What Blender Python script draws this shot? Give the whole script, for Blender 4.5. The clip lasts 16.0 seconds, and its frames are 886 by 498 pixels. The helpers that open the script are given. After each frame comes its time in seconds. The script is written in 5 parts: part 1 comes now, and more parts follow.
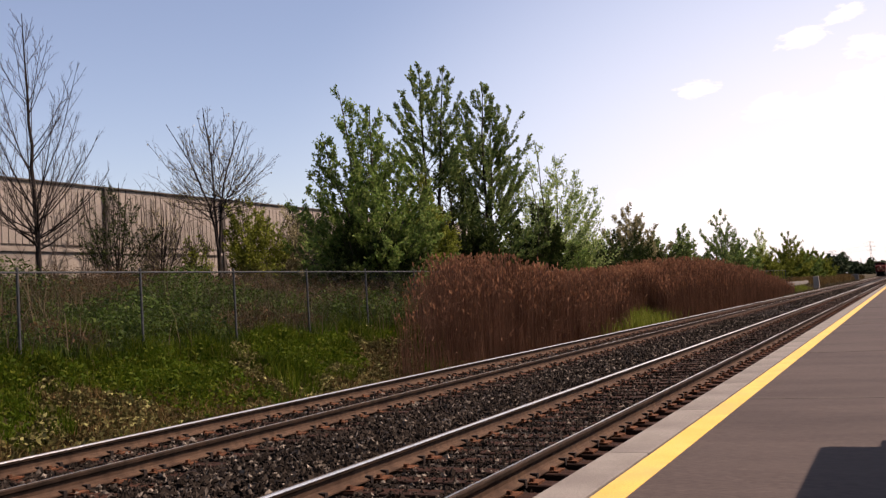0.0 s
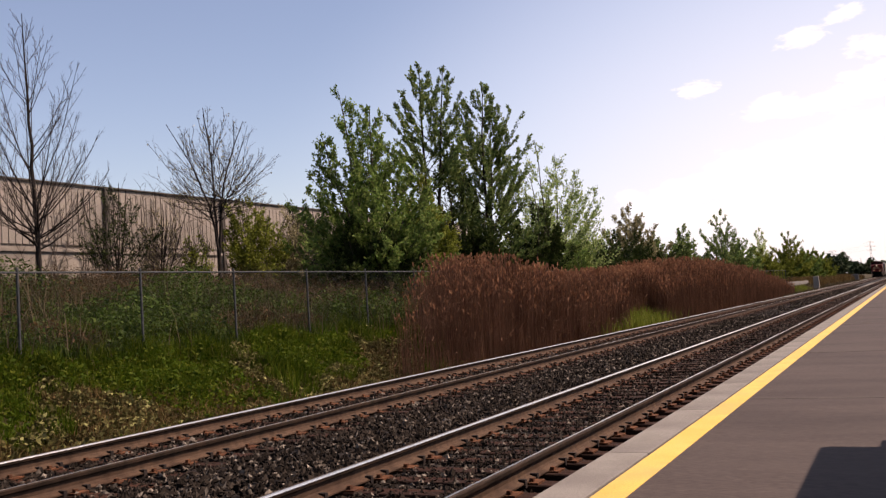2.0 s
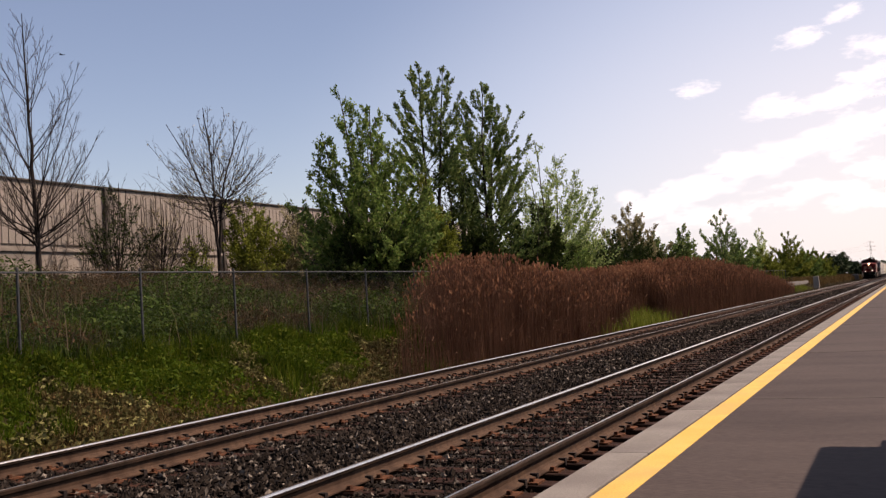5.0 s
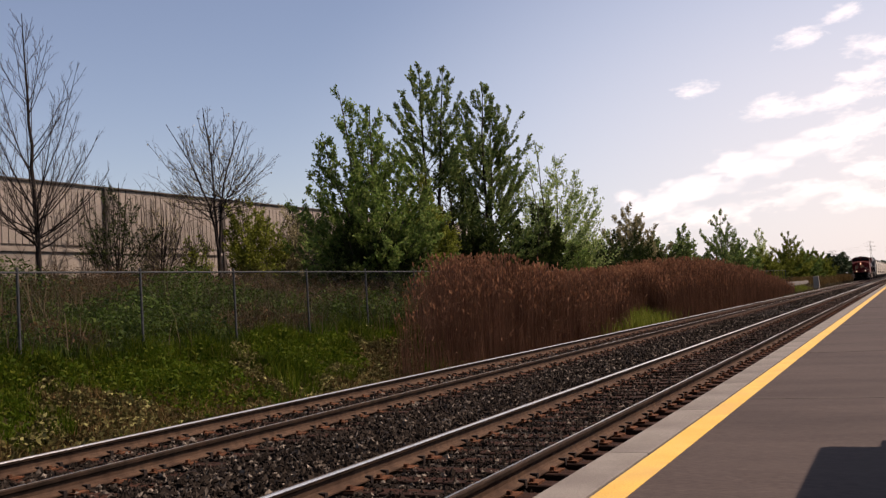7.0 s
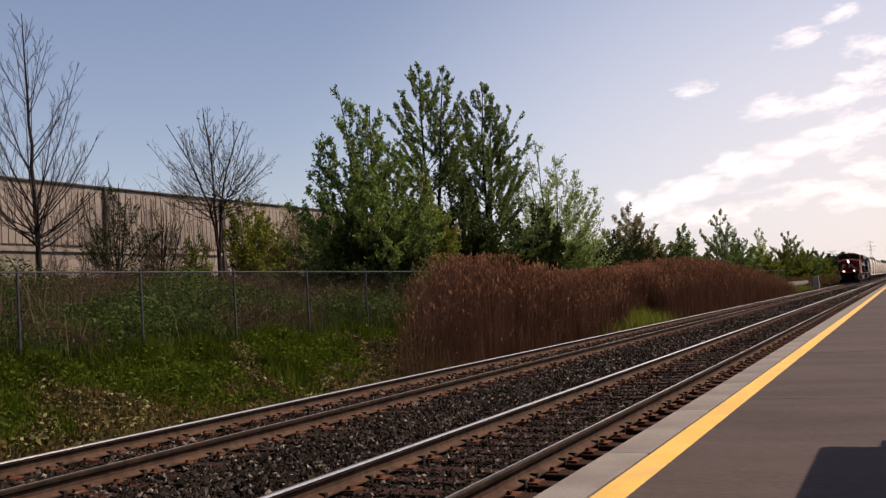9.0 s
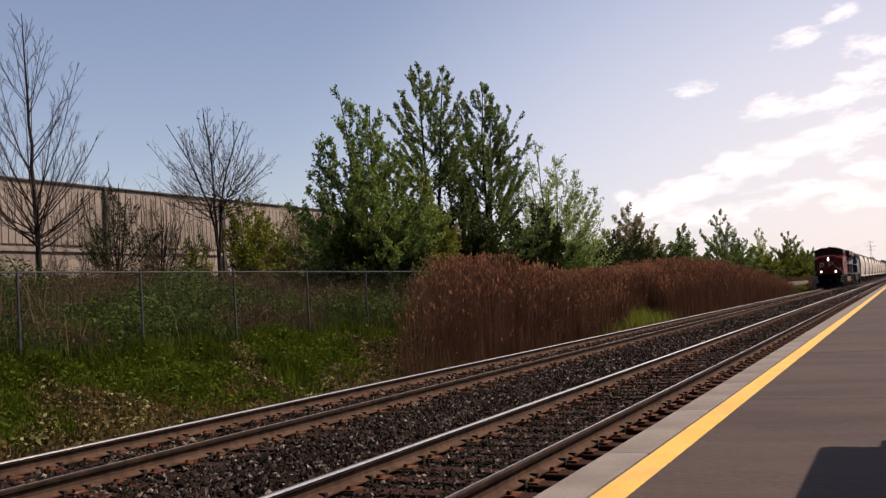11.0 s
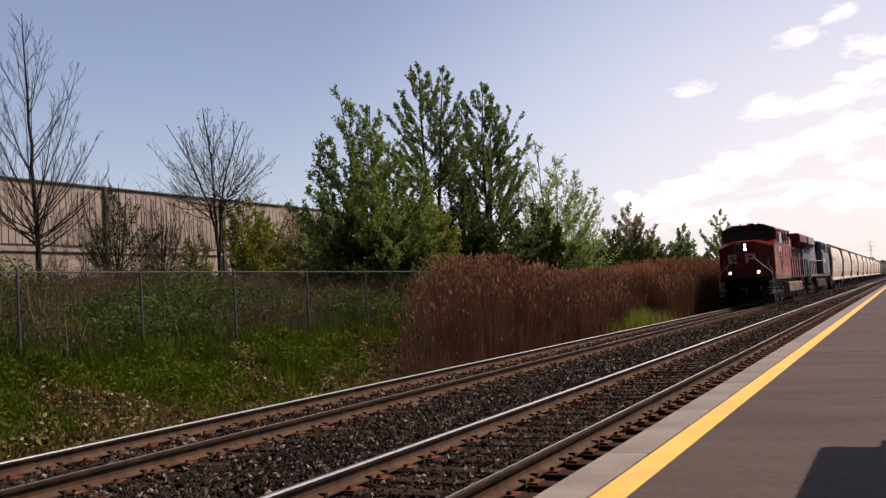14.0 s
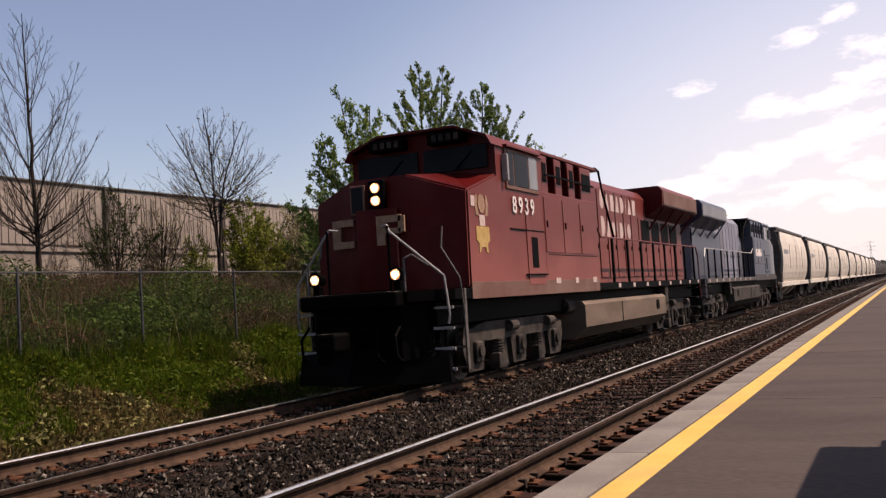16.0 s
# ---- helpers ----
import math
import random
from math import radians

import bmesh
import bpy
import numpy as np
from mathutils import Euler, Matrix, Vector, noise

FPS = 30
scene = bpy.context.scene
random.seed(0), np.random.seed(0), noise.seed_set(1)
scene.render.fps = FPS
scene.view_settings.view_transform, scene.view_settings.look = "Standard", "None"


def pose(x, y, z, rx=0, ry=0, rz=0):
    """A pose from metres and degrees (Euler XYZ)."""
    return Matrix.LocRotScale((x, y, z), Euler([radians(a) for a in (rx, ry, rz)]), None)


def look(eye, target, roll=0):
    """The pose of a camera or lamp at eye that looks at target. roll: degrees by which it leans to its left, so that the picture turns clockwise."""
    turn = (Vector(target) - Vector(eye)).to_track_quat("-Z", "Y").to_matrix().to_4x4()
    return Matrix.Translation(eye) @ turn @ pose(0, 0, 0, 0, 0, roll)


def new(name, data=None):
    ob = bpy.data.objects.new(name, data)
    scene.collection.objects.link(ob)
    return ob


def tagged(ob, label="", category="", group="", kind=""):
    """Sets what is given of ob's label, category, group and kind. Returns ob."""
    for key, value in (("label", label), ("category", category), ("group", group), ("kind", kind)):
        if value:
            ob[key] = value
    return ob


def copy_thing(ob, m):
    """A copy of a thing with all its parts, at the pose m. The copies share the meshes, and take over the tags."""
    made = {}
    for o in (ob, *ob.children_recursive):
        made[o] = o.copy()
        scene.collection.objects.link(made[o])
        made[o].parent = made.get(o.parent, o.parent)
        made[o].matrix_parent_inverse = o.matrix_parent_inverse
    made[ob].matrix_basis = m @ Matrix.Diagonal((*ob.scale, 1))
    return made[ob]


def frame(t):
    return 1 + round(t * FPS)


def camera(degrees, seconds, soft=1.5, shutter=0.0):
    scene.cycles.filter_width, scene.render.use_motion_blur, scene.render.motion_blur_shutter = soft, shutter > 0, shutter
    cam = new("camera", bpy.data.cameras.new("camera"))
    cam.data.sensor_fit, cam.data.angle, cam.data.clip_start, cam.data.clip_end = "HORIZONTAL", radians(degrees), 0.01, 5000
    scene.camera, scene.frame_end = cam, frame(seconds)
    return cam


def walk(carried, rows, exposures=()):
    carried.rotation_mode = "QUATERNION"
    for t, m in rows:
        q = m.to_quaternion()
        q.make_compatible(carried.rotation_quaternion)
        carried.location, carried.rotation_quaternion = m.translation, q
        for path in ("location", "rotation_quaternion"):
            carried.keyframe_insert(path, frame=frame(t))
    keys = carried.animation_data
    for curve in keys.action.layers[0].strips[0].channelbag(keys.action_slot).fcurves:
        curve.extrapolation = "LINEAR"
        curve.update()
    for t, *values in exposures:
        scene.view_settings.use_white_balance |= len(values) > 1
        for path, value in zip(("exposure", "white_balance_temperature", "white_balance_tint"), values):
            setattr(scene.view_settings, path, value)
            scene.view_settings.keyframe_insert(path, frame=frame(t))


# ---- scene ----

# ---- camera: a small tripod on the platform, standing still ----
EYE = (0.0, 0.0, 1.44)
cam = camera(49.16, 16.0, soft=1.35, shutter=0.0)
view = look(EYE, (-4.3039, 9.0116, 1.9575), -3.557)
walk(cam, [(0.0, view), (16.0, view)], exposures=[(0.0, 0.80, 7700, 25), (4.0, 0.64, 7700, 24), (7.0, 0.46, 7700, 23), (9.0, 0.43, 7700, 23), (12.5, 0.54, 7700, 24), (16.0, 0.57, 7700, 25)])

# ---- light ----
SUN_AZ, SUN_EL = 60.0, 56.0          # degrees from +Y towards +X, and above the horizon
world = bpy.data.worlds.new("world")
scene.world = world
world.use_nodes = True
wn = world.node_tree.nodes
sky = wn.new("ShaderNodeTexSky")
sky.sky_type, sky.sun_disc = "NISHITA", False
sky.sun_elevation, sky.sun_rotation = radians(SUN_EL), radians(SUN_AZ)
sky.air_density, sky.dust_density, sky.ozone_density = 0.9, 1.0, 1.9
wn["Background"].inputs["Strength"].default_value = 0.10
world.node_tree.links.new(sky.outputs[0], wn["Background"].inputs["Color"])
sun_dir = Vector((math.sin(radians(SUN_AZ)) * math.cos(radians(SUN_EL)), math.cos(radians(SUN_AZ)) * math.cos(radians(SUN_EL)), math.sin(radians(SUN_EL))))
sun_data = bpy.data.lights.new("sun", "SUN")
sun_data.energy, sun_data.angle, sun_data.color = 5.0, radians(0.5), (1.0, 0.94, 0.86)
sun = new("sun", sun_data)
sun.matrix_world = look(sun_dir * 50, (0, 0, 0))


# ---- materials ----
def shader(name):
    m = bpy.data.materials.new(name)
    m.use_nodes = True
    return m, m.node_tree.nodes, m.node_tree.links, m.node_tree.nodes["Principled BSDF"]


def ramp_mix(nodes, links, factor, a, b, lo=0.35, hi=0.65):
    r = nodes.new("ShaderNodeValToRGB")
    r.color_ramp.elements[0].position, r.color_ramp.elements[1].position = lo, hi
    r.color_ramp.elements[0].color, r.color_ramp.elements[1].color = (*a, 1), (*b, 1)
    links.new(factor, r.inputs[0])
    return r.outputs[0]


def blend(nodes, links, factor, a, b, mode="MIX"):
    x = nodes.new("ShaderNodeMix")
    x.data_type, x.blend_type = "RGBA", mode
    for value, sock in ((factor, x.inputs[0]), (a, x.inputs[6]), (b, x.inputs[7])):
        if hasattr(value, "is_linked"):
            links.new(value, sock)
        else:
            sock.default_value = value if isinstance(value, float) else (*value, 1)
    return x.outputs[2]


def surface(name, a, b, scale=6.0, rough=0.7, metal=0.0, bump=0.2, fine=60.0, dirt=None, dirt_scale=1.2, dirt_amount=0.5, stretch=(1, 1, 1), per_piece=0.0):
    """A two-tone material: grain at one scale, stains at another, fine relief."""
    m, nodes, links, bsdf = shader(name)
    tc = nodes.new("ShaderNodeTexCoord")
    mp = nodes.new("ShaderNodeMapping")
    mp.inputs["Scale"].default_value = stretch
    links.new(tc.outputs["Object"], mp.inputs[0])
    n1, n2, n3 = (nodes.new("ShaderNodeTexNoise") for _ in range(3))
    for n, s, d in ((n1, scale, 6), (n2, fine, 3), (n3, dirt_scale, 8)):
        n.inputs["Scale"].default_value, n.inputs["Detail"].default_value = s, d
        links.new(mp.outputs[0], n.inputs["Vector"])
    col = ramp_mix(nodes, links, n1.outputs[0], a, b)
    grain = ramp_mix(nodes, links, n2.outputs[0], (0.72, 0.72, 0.72), (1.25, 1.25, 1.25), 0.3, 0.7)
    col = blend(nodes, links, 1.0, col, grain, "MULTIPLY")
    if dirt:
        f = ramp_mix(nodes, links, n3.outputs[0], (0, 0, 0), (dirt_amount,) * 3, 0.45, 0.7)
        col = blend(nodes, links, f, col, dirt)
    if per_piece:
        oi = nodes.new("ShaderNodeObjectInfo")
        v = ramp_mix(nodes, links, oi.outputs["Random"], (1 - per_piece,) * 3, (1 + per_piece,) * 3, 0, 1)
        col = blend(nodes, links, 1.0, col, v, "MULTIPLY")
    links.new(col, bsdf.inputs["Base Color"])
    bsdf.inputs["Roughness"].default_value, bsdf.inputs["Metallic"].default_value = rough, metal
    bsdf.inputs["Specular IOR Level"].default_value = 0.5 if rough < 0.5 else 0.14
    if bump:
        bp = nodes.new("ShaderNodeBump")
        bp.inputs["Strength"].default_value, bp.inputs["Distance"].default_value = bump, 0.02
        links.new(n2.outputs[0], bp.inputs["Height"])
        links.new(bp.outputs[0], bsdf.inputs["Normal"])
    return m


def foliage(name, a, b, c, through_light=0.35, rough=0.55, middle=0.5):
    """Leaves and blades: each island its own tone, some light passing through."""
    m, nodes, links, bsdf = shader(name)
    geo = nodes.new("ShaderNodeNewGeometry")
    r = nodes.new("ShaderNodeValToRGB")
    r.color_ramp.elements[0].color, r.color_ramp.elements[1].color = (*a, 1), (*c, 1)
    r.color_ramp.elements.new(middle).color = (*b, 1)
    links.new(geo.outputs["Random Per Island"], r.inputs[0])
    tc = nodes.new("ShaderNodeTexCoord")
    n = nodes.new("ShaderNodeTexNoise")
    n.inputs["Scale"].default_value = 0.9
    links.new(tc.outputs["Object"], n.inputs["Vector"])
    v = ramp_mix(nodes, links, n.outputs[0], (0.7, 0.7, 0.7), (1.3, 1.3, 1.3), 0.3, 0.7)
    col = blend(nodes, links, 1.0, r.outputs[0], v, "MULTIPLY")
    links.new(col, bsdf.inputs["Base Color"])
    bsdf.inputs["Roughness"].default_value, bsdf.inputs["Specular IOR Level"].default_value = rough, 0.04
    tr = nodes.new("ShaderNodeBsdfTranslucent")
    links.new(col, tr.inputs["Color"])
    mix = nodes.new("ShaderNodeMixShader")
    mix.inputs[0].default_value = through_light
    links.new(bsdf.outputs[0], mix.inputs[1])
    links.new(tr.outputs[0], mix.inputs[2])
    links.new(mix.outputs[0], nodes["Material Output"].inputs["Surface"])
    return m


def glow(name, color, strength):
    m, nodes, links, bsdf = shader(name)
    bsdf.inputs["Base Color"].default_value = (*color, 1)
    bsdf.inputs["Emission Color"].default_value = (*color, 1)
    bsdf.inputs["Emission Strength"].default_value = strength
    return m


M_EARTH = surface("earth_and_litter", (0.0252, 0.0195, 0.0078), (0.0468, 0.0315, 0.0156), 1.6, 0.95, bump=0.8, fine=24, dirt=(0.0126, 0.0165, 0.0039), dirt_scale=0.5, dirt_amount=0.8)
M_BALLAST = surface("ballast_bed", (0.006, 0.0045, 0.0037), (0.0165, 0.0123, 0.0098), 16, 0.9, bump=1.0, fine=38, dirt=(0.013, 0.00502, 0.00234), dirt_scale=0.8)
M_ASPHALT = surface("platform_asphalt", (0.0375, 0.0275, 0.0242), (0.0530, 0.0393, 0.0343), 1.6, 0.85, bump=0.2, fine=60, dirt=(0.064, 0.0485, 0.0418), dirt_scale=0.9, dirt_amount=0.4, stretch=(0.3, 1, 1))
M_CONCRETE = surface("edge_concrete", (0.122, 0.108, 0.095), (0.158, 0.142, 0.126), 2.0, 0.85, bump=0.25, fine=120, dirt=(0.0823, 0.0688, 0.0633), dirt_scale=1.2, dirt_amount=0.5, per_piece=0.08)
M_YELLOW = surface("yellow_tactile_paint", (0.479, 0.289, 0.0617), (0.533, 0.331, 0.0824), 3.0, 0.6, bump=0.1, fine=90, dirt=(0.333, 0.209, 0.0824), dirt_scale=2.0, dirt_amount=0.45)
M_TIE = surface("creosoted_tie", (0.0145, 0.00581, 0.0034), (0.0342, 0.0132, 0.00682), 5, 0.9, bump=0.7, fine=30, dirt=(0.0448, 0.0145, 0.00606), dirt_scale=2.0, stretch=(0.4, 3, 3), per_piece=0.3)
M_RAILSIDE = surface("dark_rail_side", (0.011, 0.0075, 0.0055), (0.022, 0.0148, 0.0108), 8, 0.7, bump=0.2, fine=90, dirt=(0.044, 0.025, 0.0165), dirt_scale=2)
M_RUST = surface("rusty_rail_foot", (0.042, 0.0235, 0.0142), (0.072, 0.041, 0.0255), 8, 0.8, bump=0.3, fine=90, dirt=(0.0133, 0.00422, 0.00178), dirt_scale=3)
M_RUST_DARK = surface("rusty_fittings", (0.045, 0.0175, 0.0085), (0.105, 0.040, 0.018), 14, 0.85, bump=0.4, fine=80)
M_ANCHOR = surface("dark_rail_anchor", (0.011, 0.008, 0.007), (0.025, 0.017, 0.014), 14, 0.8, bump=0.3, fine=80)
M_RAILTOP = surface("polished_rail_head", (0.84, 0.76, 0.64), (0.92, 0.84, 0.72), 5, 0.30, metal=1.0, bump=0.03, fine=60)
M_RAILDULL = surface("dull_rail_head", (0.03, 0.021, 0.016), (0.055, 0.04, 0.031), 6, 0.7, metal=0.0, bump=0.05, fine=60)
for m in (M_RAILSIDE, M_RAILDULL):
    m.node_tree.nodes["Principled BSDF"].inputs["Specular IOR Level"].default_value = 0.03
M_STONE = foliage("ballast_stone", (0.0078, 0.0058, 0.0046), (0.028, 0.0212, 0.0165), (0.175, 0.145, 0.118), 0.0, 0.9, 0.82)
M_FENCE = surface("weathered_fence_steel", (0.033, 0.036, 0.0372), (0.054, 0.057, 0.0588), 9, 0.7, metal=0.2, bump=0.05)
M_WALL = surface("precast_wall", (0.232, 0.197, 0.168), (0.292, 0.250, 0.215), 0.8, 0.9, bump=0.2, fine=40, dirt=(0.075, 0.061, 0.05), dirt_scale=0.34, dirt_amount=0.6, stretch=(1, 1, 0.35))
M_WALL_DARK = surface("weathered_joint", (0.05, 0.0425, 0.0375), (0.085, 0.0725, 0.0625), 2.0, 0.9, bump=0.2, fine=40)
M_GALV = surface("galvanised_steel", (0.112, 0.114, 0.118), (0.168, 0.17, 0.174), 9, 0.6, metal=0.3, bump=0.05)
M_BARK = surface("bark", (0.033, 0.0252, 0.021), (0.072, 0.057, 0.048), 7, 0.95, bump=0.8, fine=30, stretch=(1, 1, 0.25))
M_TWIG = surface("twig_bark", (0.036, 0.027, 0.022), (0.075, 0.058, 0.048), 7, 0.95, bump=0.0)
M_BARK_DARK = surface("dark_bark", (0.013, 0.0098, 0.0084), (0.029, 0.022, 0.0185), 7, 0.95, bump=0.8, fine=30, stretch=(1, 1, 0.25))
M_GRASS = foliage("grass_blades", (0.018, 0.037, 0.0022), (0.04, 0.067, 0.0045), (0.088, 0.1, 0.0115), 0.4)
M_DRYGRASS = foliage("dry_grass", (0.058, 0.0342, 0.0133), (0.0963, 0.0602, 0.0236), (0.145, 0.0944, 0.0383), 0.3)
M_WEEDS = foliage("weeds", (0.0131, 0.0302, 0.00431), (0.0264, 0.0464, 0.00808), (0.049, 0.0546, 0.0148), 0.3)
M_WEEDS_GREEN = foliage("green_weeds", (0.022, 0.042, 0.007), (0.033, 0.057, 0.01), (0.058, 0.076, 0.018), 0.3)
M_BRUSH = foliage("dead_brush", (0.031, 0.0165, 0.0078), (0.062, 0.033, 0.0148), (0.112, 0.064, 0.03), 0.25)
M_STALK = foliage("dead_weed_stalks", (0.0368, 0.0264, 0.014), (0.068, 0.0504, 0.0288), (0.12, 0.0944, 0.0576), 0.3)
M_LITTER = foliage("leaf_litter", (0.03, 0.0255, 0.009), (0.08, 0.07, 0.024), (0.21, 0.195, 0.078), 0.2, 0.7, 0.7)
M_REED = foliage("dry_reed_stalks", (0.088, 0.043, 0.027), (0.14, 0.07, 0.043), (0.21, 0.11, 0.07), 0.25)
M_PLUME = foliage("reed_plumes", (0.165, 0.073, 0.040), (0.235, 0.108, 0.059), (0.33, 0.17, 0.097), 0.35)
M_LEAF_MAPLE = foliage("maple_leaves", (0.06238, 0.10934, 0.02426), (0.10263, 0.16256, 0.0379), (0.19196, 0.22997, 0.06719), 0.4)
M_LEAF_DARK = foliage("poplar_leaves", (0.05156, 0.09362, 0.02628), (0.10245, 0.15014, 0.04582), (0.2049, 0.23581, 0.07849), 0.35)
# Leaf colour is paled to paint in bright sky showing through the crown.
M_LEAF_OPEN = foliage("sky_paled_leaves", (0.1125, 0.175, 0.05), (0.2, 0.26875, 0.0875), (0.375, 0.425, 0.175), 0.4)
M_LEAF_PALE = foliage("pale_leaves", (0.18, 0.241, 0.0875), (0.309, 0.365, 0.164), (0.541, 0.569, 0.339), 0.4)
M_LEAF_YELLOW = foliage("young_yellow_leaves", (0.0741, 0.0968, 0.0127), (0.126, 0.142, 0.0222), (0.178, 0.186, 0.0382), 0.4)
# Darker leaf colour carries the shade under the tall trees.
M_UNDER_SHADE = foliage("shade_darkened_leaves", (0.01197, 0.02116, 0.00549), (0.02296, 0.03583, 0.00869), (0.04133, 0.05281, 0.01427), 0.35)
M_LEAF_BROWN = foliage("budding_twigs", (0.122, 0.0983, 0.0524), (0.197, 0.172, 0.0874), (0.311, 0.278, 0.157), 0.3)
M_FAR = foliage("far_wood_leaves", (0.0154, 0.0252, 0.014), (0.028, 0.0406, 0.0196), (0.0455, 0.0595, 0.028), 0.2)
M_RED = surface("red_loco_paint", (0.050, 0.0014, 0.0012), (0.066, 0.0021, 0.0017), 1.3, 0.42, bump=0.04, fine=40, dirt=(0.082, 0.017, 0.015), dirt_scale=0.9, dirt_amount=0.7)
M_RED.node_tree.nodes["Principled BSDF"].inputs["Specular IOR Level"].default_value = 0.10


def dusted_sunlit_sides(m, dust_and_sun, low, high):
    """Dusty road film on the body sides, thinning upwards from the sill, with sunlit lightness painted in."""
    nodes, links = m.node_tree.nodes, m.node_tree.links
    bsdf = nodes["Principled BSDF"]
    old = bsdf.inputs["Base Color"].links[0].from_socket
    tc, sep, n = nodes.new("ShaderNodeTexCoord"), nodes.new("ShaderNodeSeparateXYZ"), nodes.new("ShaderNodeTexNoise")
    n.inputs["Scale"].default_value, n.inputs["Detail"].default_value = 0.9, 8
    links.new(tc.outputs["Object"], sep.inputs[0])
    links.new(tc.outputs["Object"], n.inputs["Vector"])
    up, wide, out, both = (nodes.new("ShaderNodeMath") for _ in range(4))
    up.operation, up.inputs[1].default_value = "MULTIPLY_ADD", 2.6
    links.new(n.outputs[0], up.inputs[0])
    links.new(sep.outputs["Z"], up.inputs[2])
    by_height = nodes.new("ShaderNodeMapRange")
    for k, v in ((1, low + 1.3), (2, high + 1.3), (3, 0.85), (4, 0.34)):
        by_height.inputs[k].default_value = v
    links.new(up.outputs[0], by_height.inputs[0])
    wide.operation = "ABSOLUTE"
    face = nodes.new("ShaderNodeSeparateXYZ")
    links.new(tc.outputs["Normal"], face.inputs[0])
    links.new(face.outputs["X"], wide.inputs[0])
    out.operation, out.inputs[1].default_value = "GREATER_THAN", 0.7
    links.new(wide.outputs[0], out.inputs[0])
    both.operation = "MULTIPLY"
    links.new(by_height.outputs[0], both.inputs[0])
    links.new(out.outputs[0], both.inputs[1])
    links.new(blend(nodes, links, both.outputs[0], old, dust_and_sun), bsdf.inputs["Base Color"])


# Pale side colour is part road film, part sunlight painted against the unlit front.
dusted_sunlit_sides(M_RED, (0.200, 0.060, 0.050), 1.6, 2.9)
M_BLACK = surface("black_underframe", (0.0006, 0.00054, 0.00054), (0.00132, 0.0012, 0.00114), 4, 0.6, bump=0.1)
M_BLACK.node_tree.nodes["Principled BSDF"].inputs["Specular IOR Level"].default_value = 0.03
M_GRIME = surface("grimy_running_gear", (0.012, 0.0095, 0.008), (0.03, 0.024, 0.02), 5, 0.75, bump=0.3, dirt=(0.075, 0.06, 0.05), dirt_scale=2.0, dirt_amount=0.8)
M_TANK = surface("dusty_fuel_tank", (0.095, 0.0674, 0.0498), (0.134, 0.0979, 0.0734), 1.2, 0.75, bump=0.08, dirt=(0.0562, 0.0399, 0.0311), dirt_scale=1.0, stretch=(1, 0.5, 2))
M_SILL = surface("dusty_red_sill", (0.114, 0.0572, 0.0432), (0.146, 0.0857, 0.0676), 1.6, 0.6, bump=0.05, dirt=(0.0795, 0.0229, 0.0163), dirt_scale=1.2)
M_LETTER_PALE = surface("weathered_white_paint", (0.46, 0.40, 0.38), (0.56, 0.50, 0.47), 4, 0.6, bump=0.02)
M_LETTER = surface("faded_lettering", (0.36, 0.27, 0.245), (0.44, 0.34, 0.31), 4, 0.6, bump=0.02)
M_GOLD = surface("gold_decal", (0.299, 0.189, 0.0551), (0.365, 0.239, 0.0863), 9, 0.5, bump=0.02)
M_CREST_DULL = surface("faded_tan_decal", (0.20, 0.12, 0.075), (0.27, 0.17, 0.11), 9, 0.6, bump=0.02)
M_NAVY = surface("navy_loco_paint", (0.00768, 0.0115, 0.0288), (0.0134, 0.0192, 0.0432), 1.4, 0.4, bump=0.04, dirt=(0.0336, 0.0336, 0.0384), dirt_scale=0.8, dirt_amount=0.5)
M_GREY = surface("grey_loco_paint", (0.105, 0.107, 0.121), (0.15, 0.15, 0.166), 1.4, 0.45, bump=0.04, dirt=(0.0525, 0.0488, 0.0488), dirt_scale=0.8, dirt_amount=0.6)
M_HOODGREY = surface("blue_grey_hood_paint", (0.13, 0.135, 0.17), (0.21, 0.215, 0.255), 1.1, 0.5, bump=0.04, dirt=(0.05, 0.048, 0.055), dirt_scale=0.7, dirt_amount=0.8, stretch=(1, 1, 0.4))
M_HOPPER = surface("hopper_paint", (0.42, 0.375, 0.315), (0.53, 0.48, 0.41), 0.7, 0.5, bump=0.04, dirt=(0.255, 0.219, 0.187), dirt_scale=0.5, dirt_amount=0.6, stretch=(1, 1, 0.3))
M_HOPPER_DARK = surface("dark_wagon_paint_and_shade", (0.033, 0.03, 0.03), (0.06, 0.054, 0.051), 0.8, 0.6, bump=0.05, dirt=(0.096, 0.072, 0.06), dirt_scale=0.6)
M_STEEL = surface("worn_wheel_steel", (0.098, 0.084, 0.077), (0.168, 0.147, 0.133), 9, 0.5, metal=0.5, bump=0.1)
M_GLASS = surface("dark_cab_glass", (0.008, 0.009, 0.011), (0.012, 0.013, 0.015), 2, 0.08, bump=0.0)
M_GLASS.node_tree.nodes["Principled BSDF"].inputs["Specular IOR Level"].default_value = 0.03
M_RAILING = surface("light_handrail_paint", (0.19, 0.175, 0.168), (0.24, 0.225, 0.215), 8, 0.45, bump=0.02)
M_STRINGER = surface("dusty_grey_steel", (0.06, 0.052, 0.048), (0.10, 0.09, 0.083), 6, 0.7, bump=0.05)
M_LAMP = glow("lit_headlamp", (1.0, 0.82, 0.62), 110.0)
M_REFLECTOR = glow("lit_reflector", (1.0, 0.50, 0.24), 0.55)
M_PANE = surface("pale_cab_pane", (0.10, 0.10, 0.10), (0.16, 0.155, 0.15), 1.5, 0.2, bump=0.0)
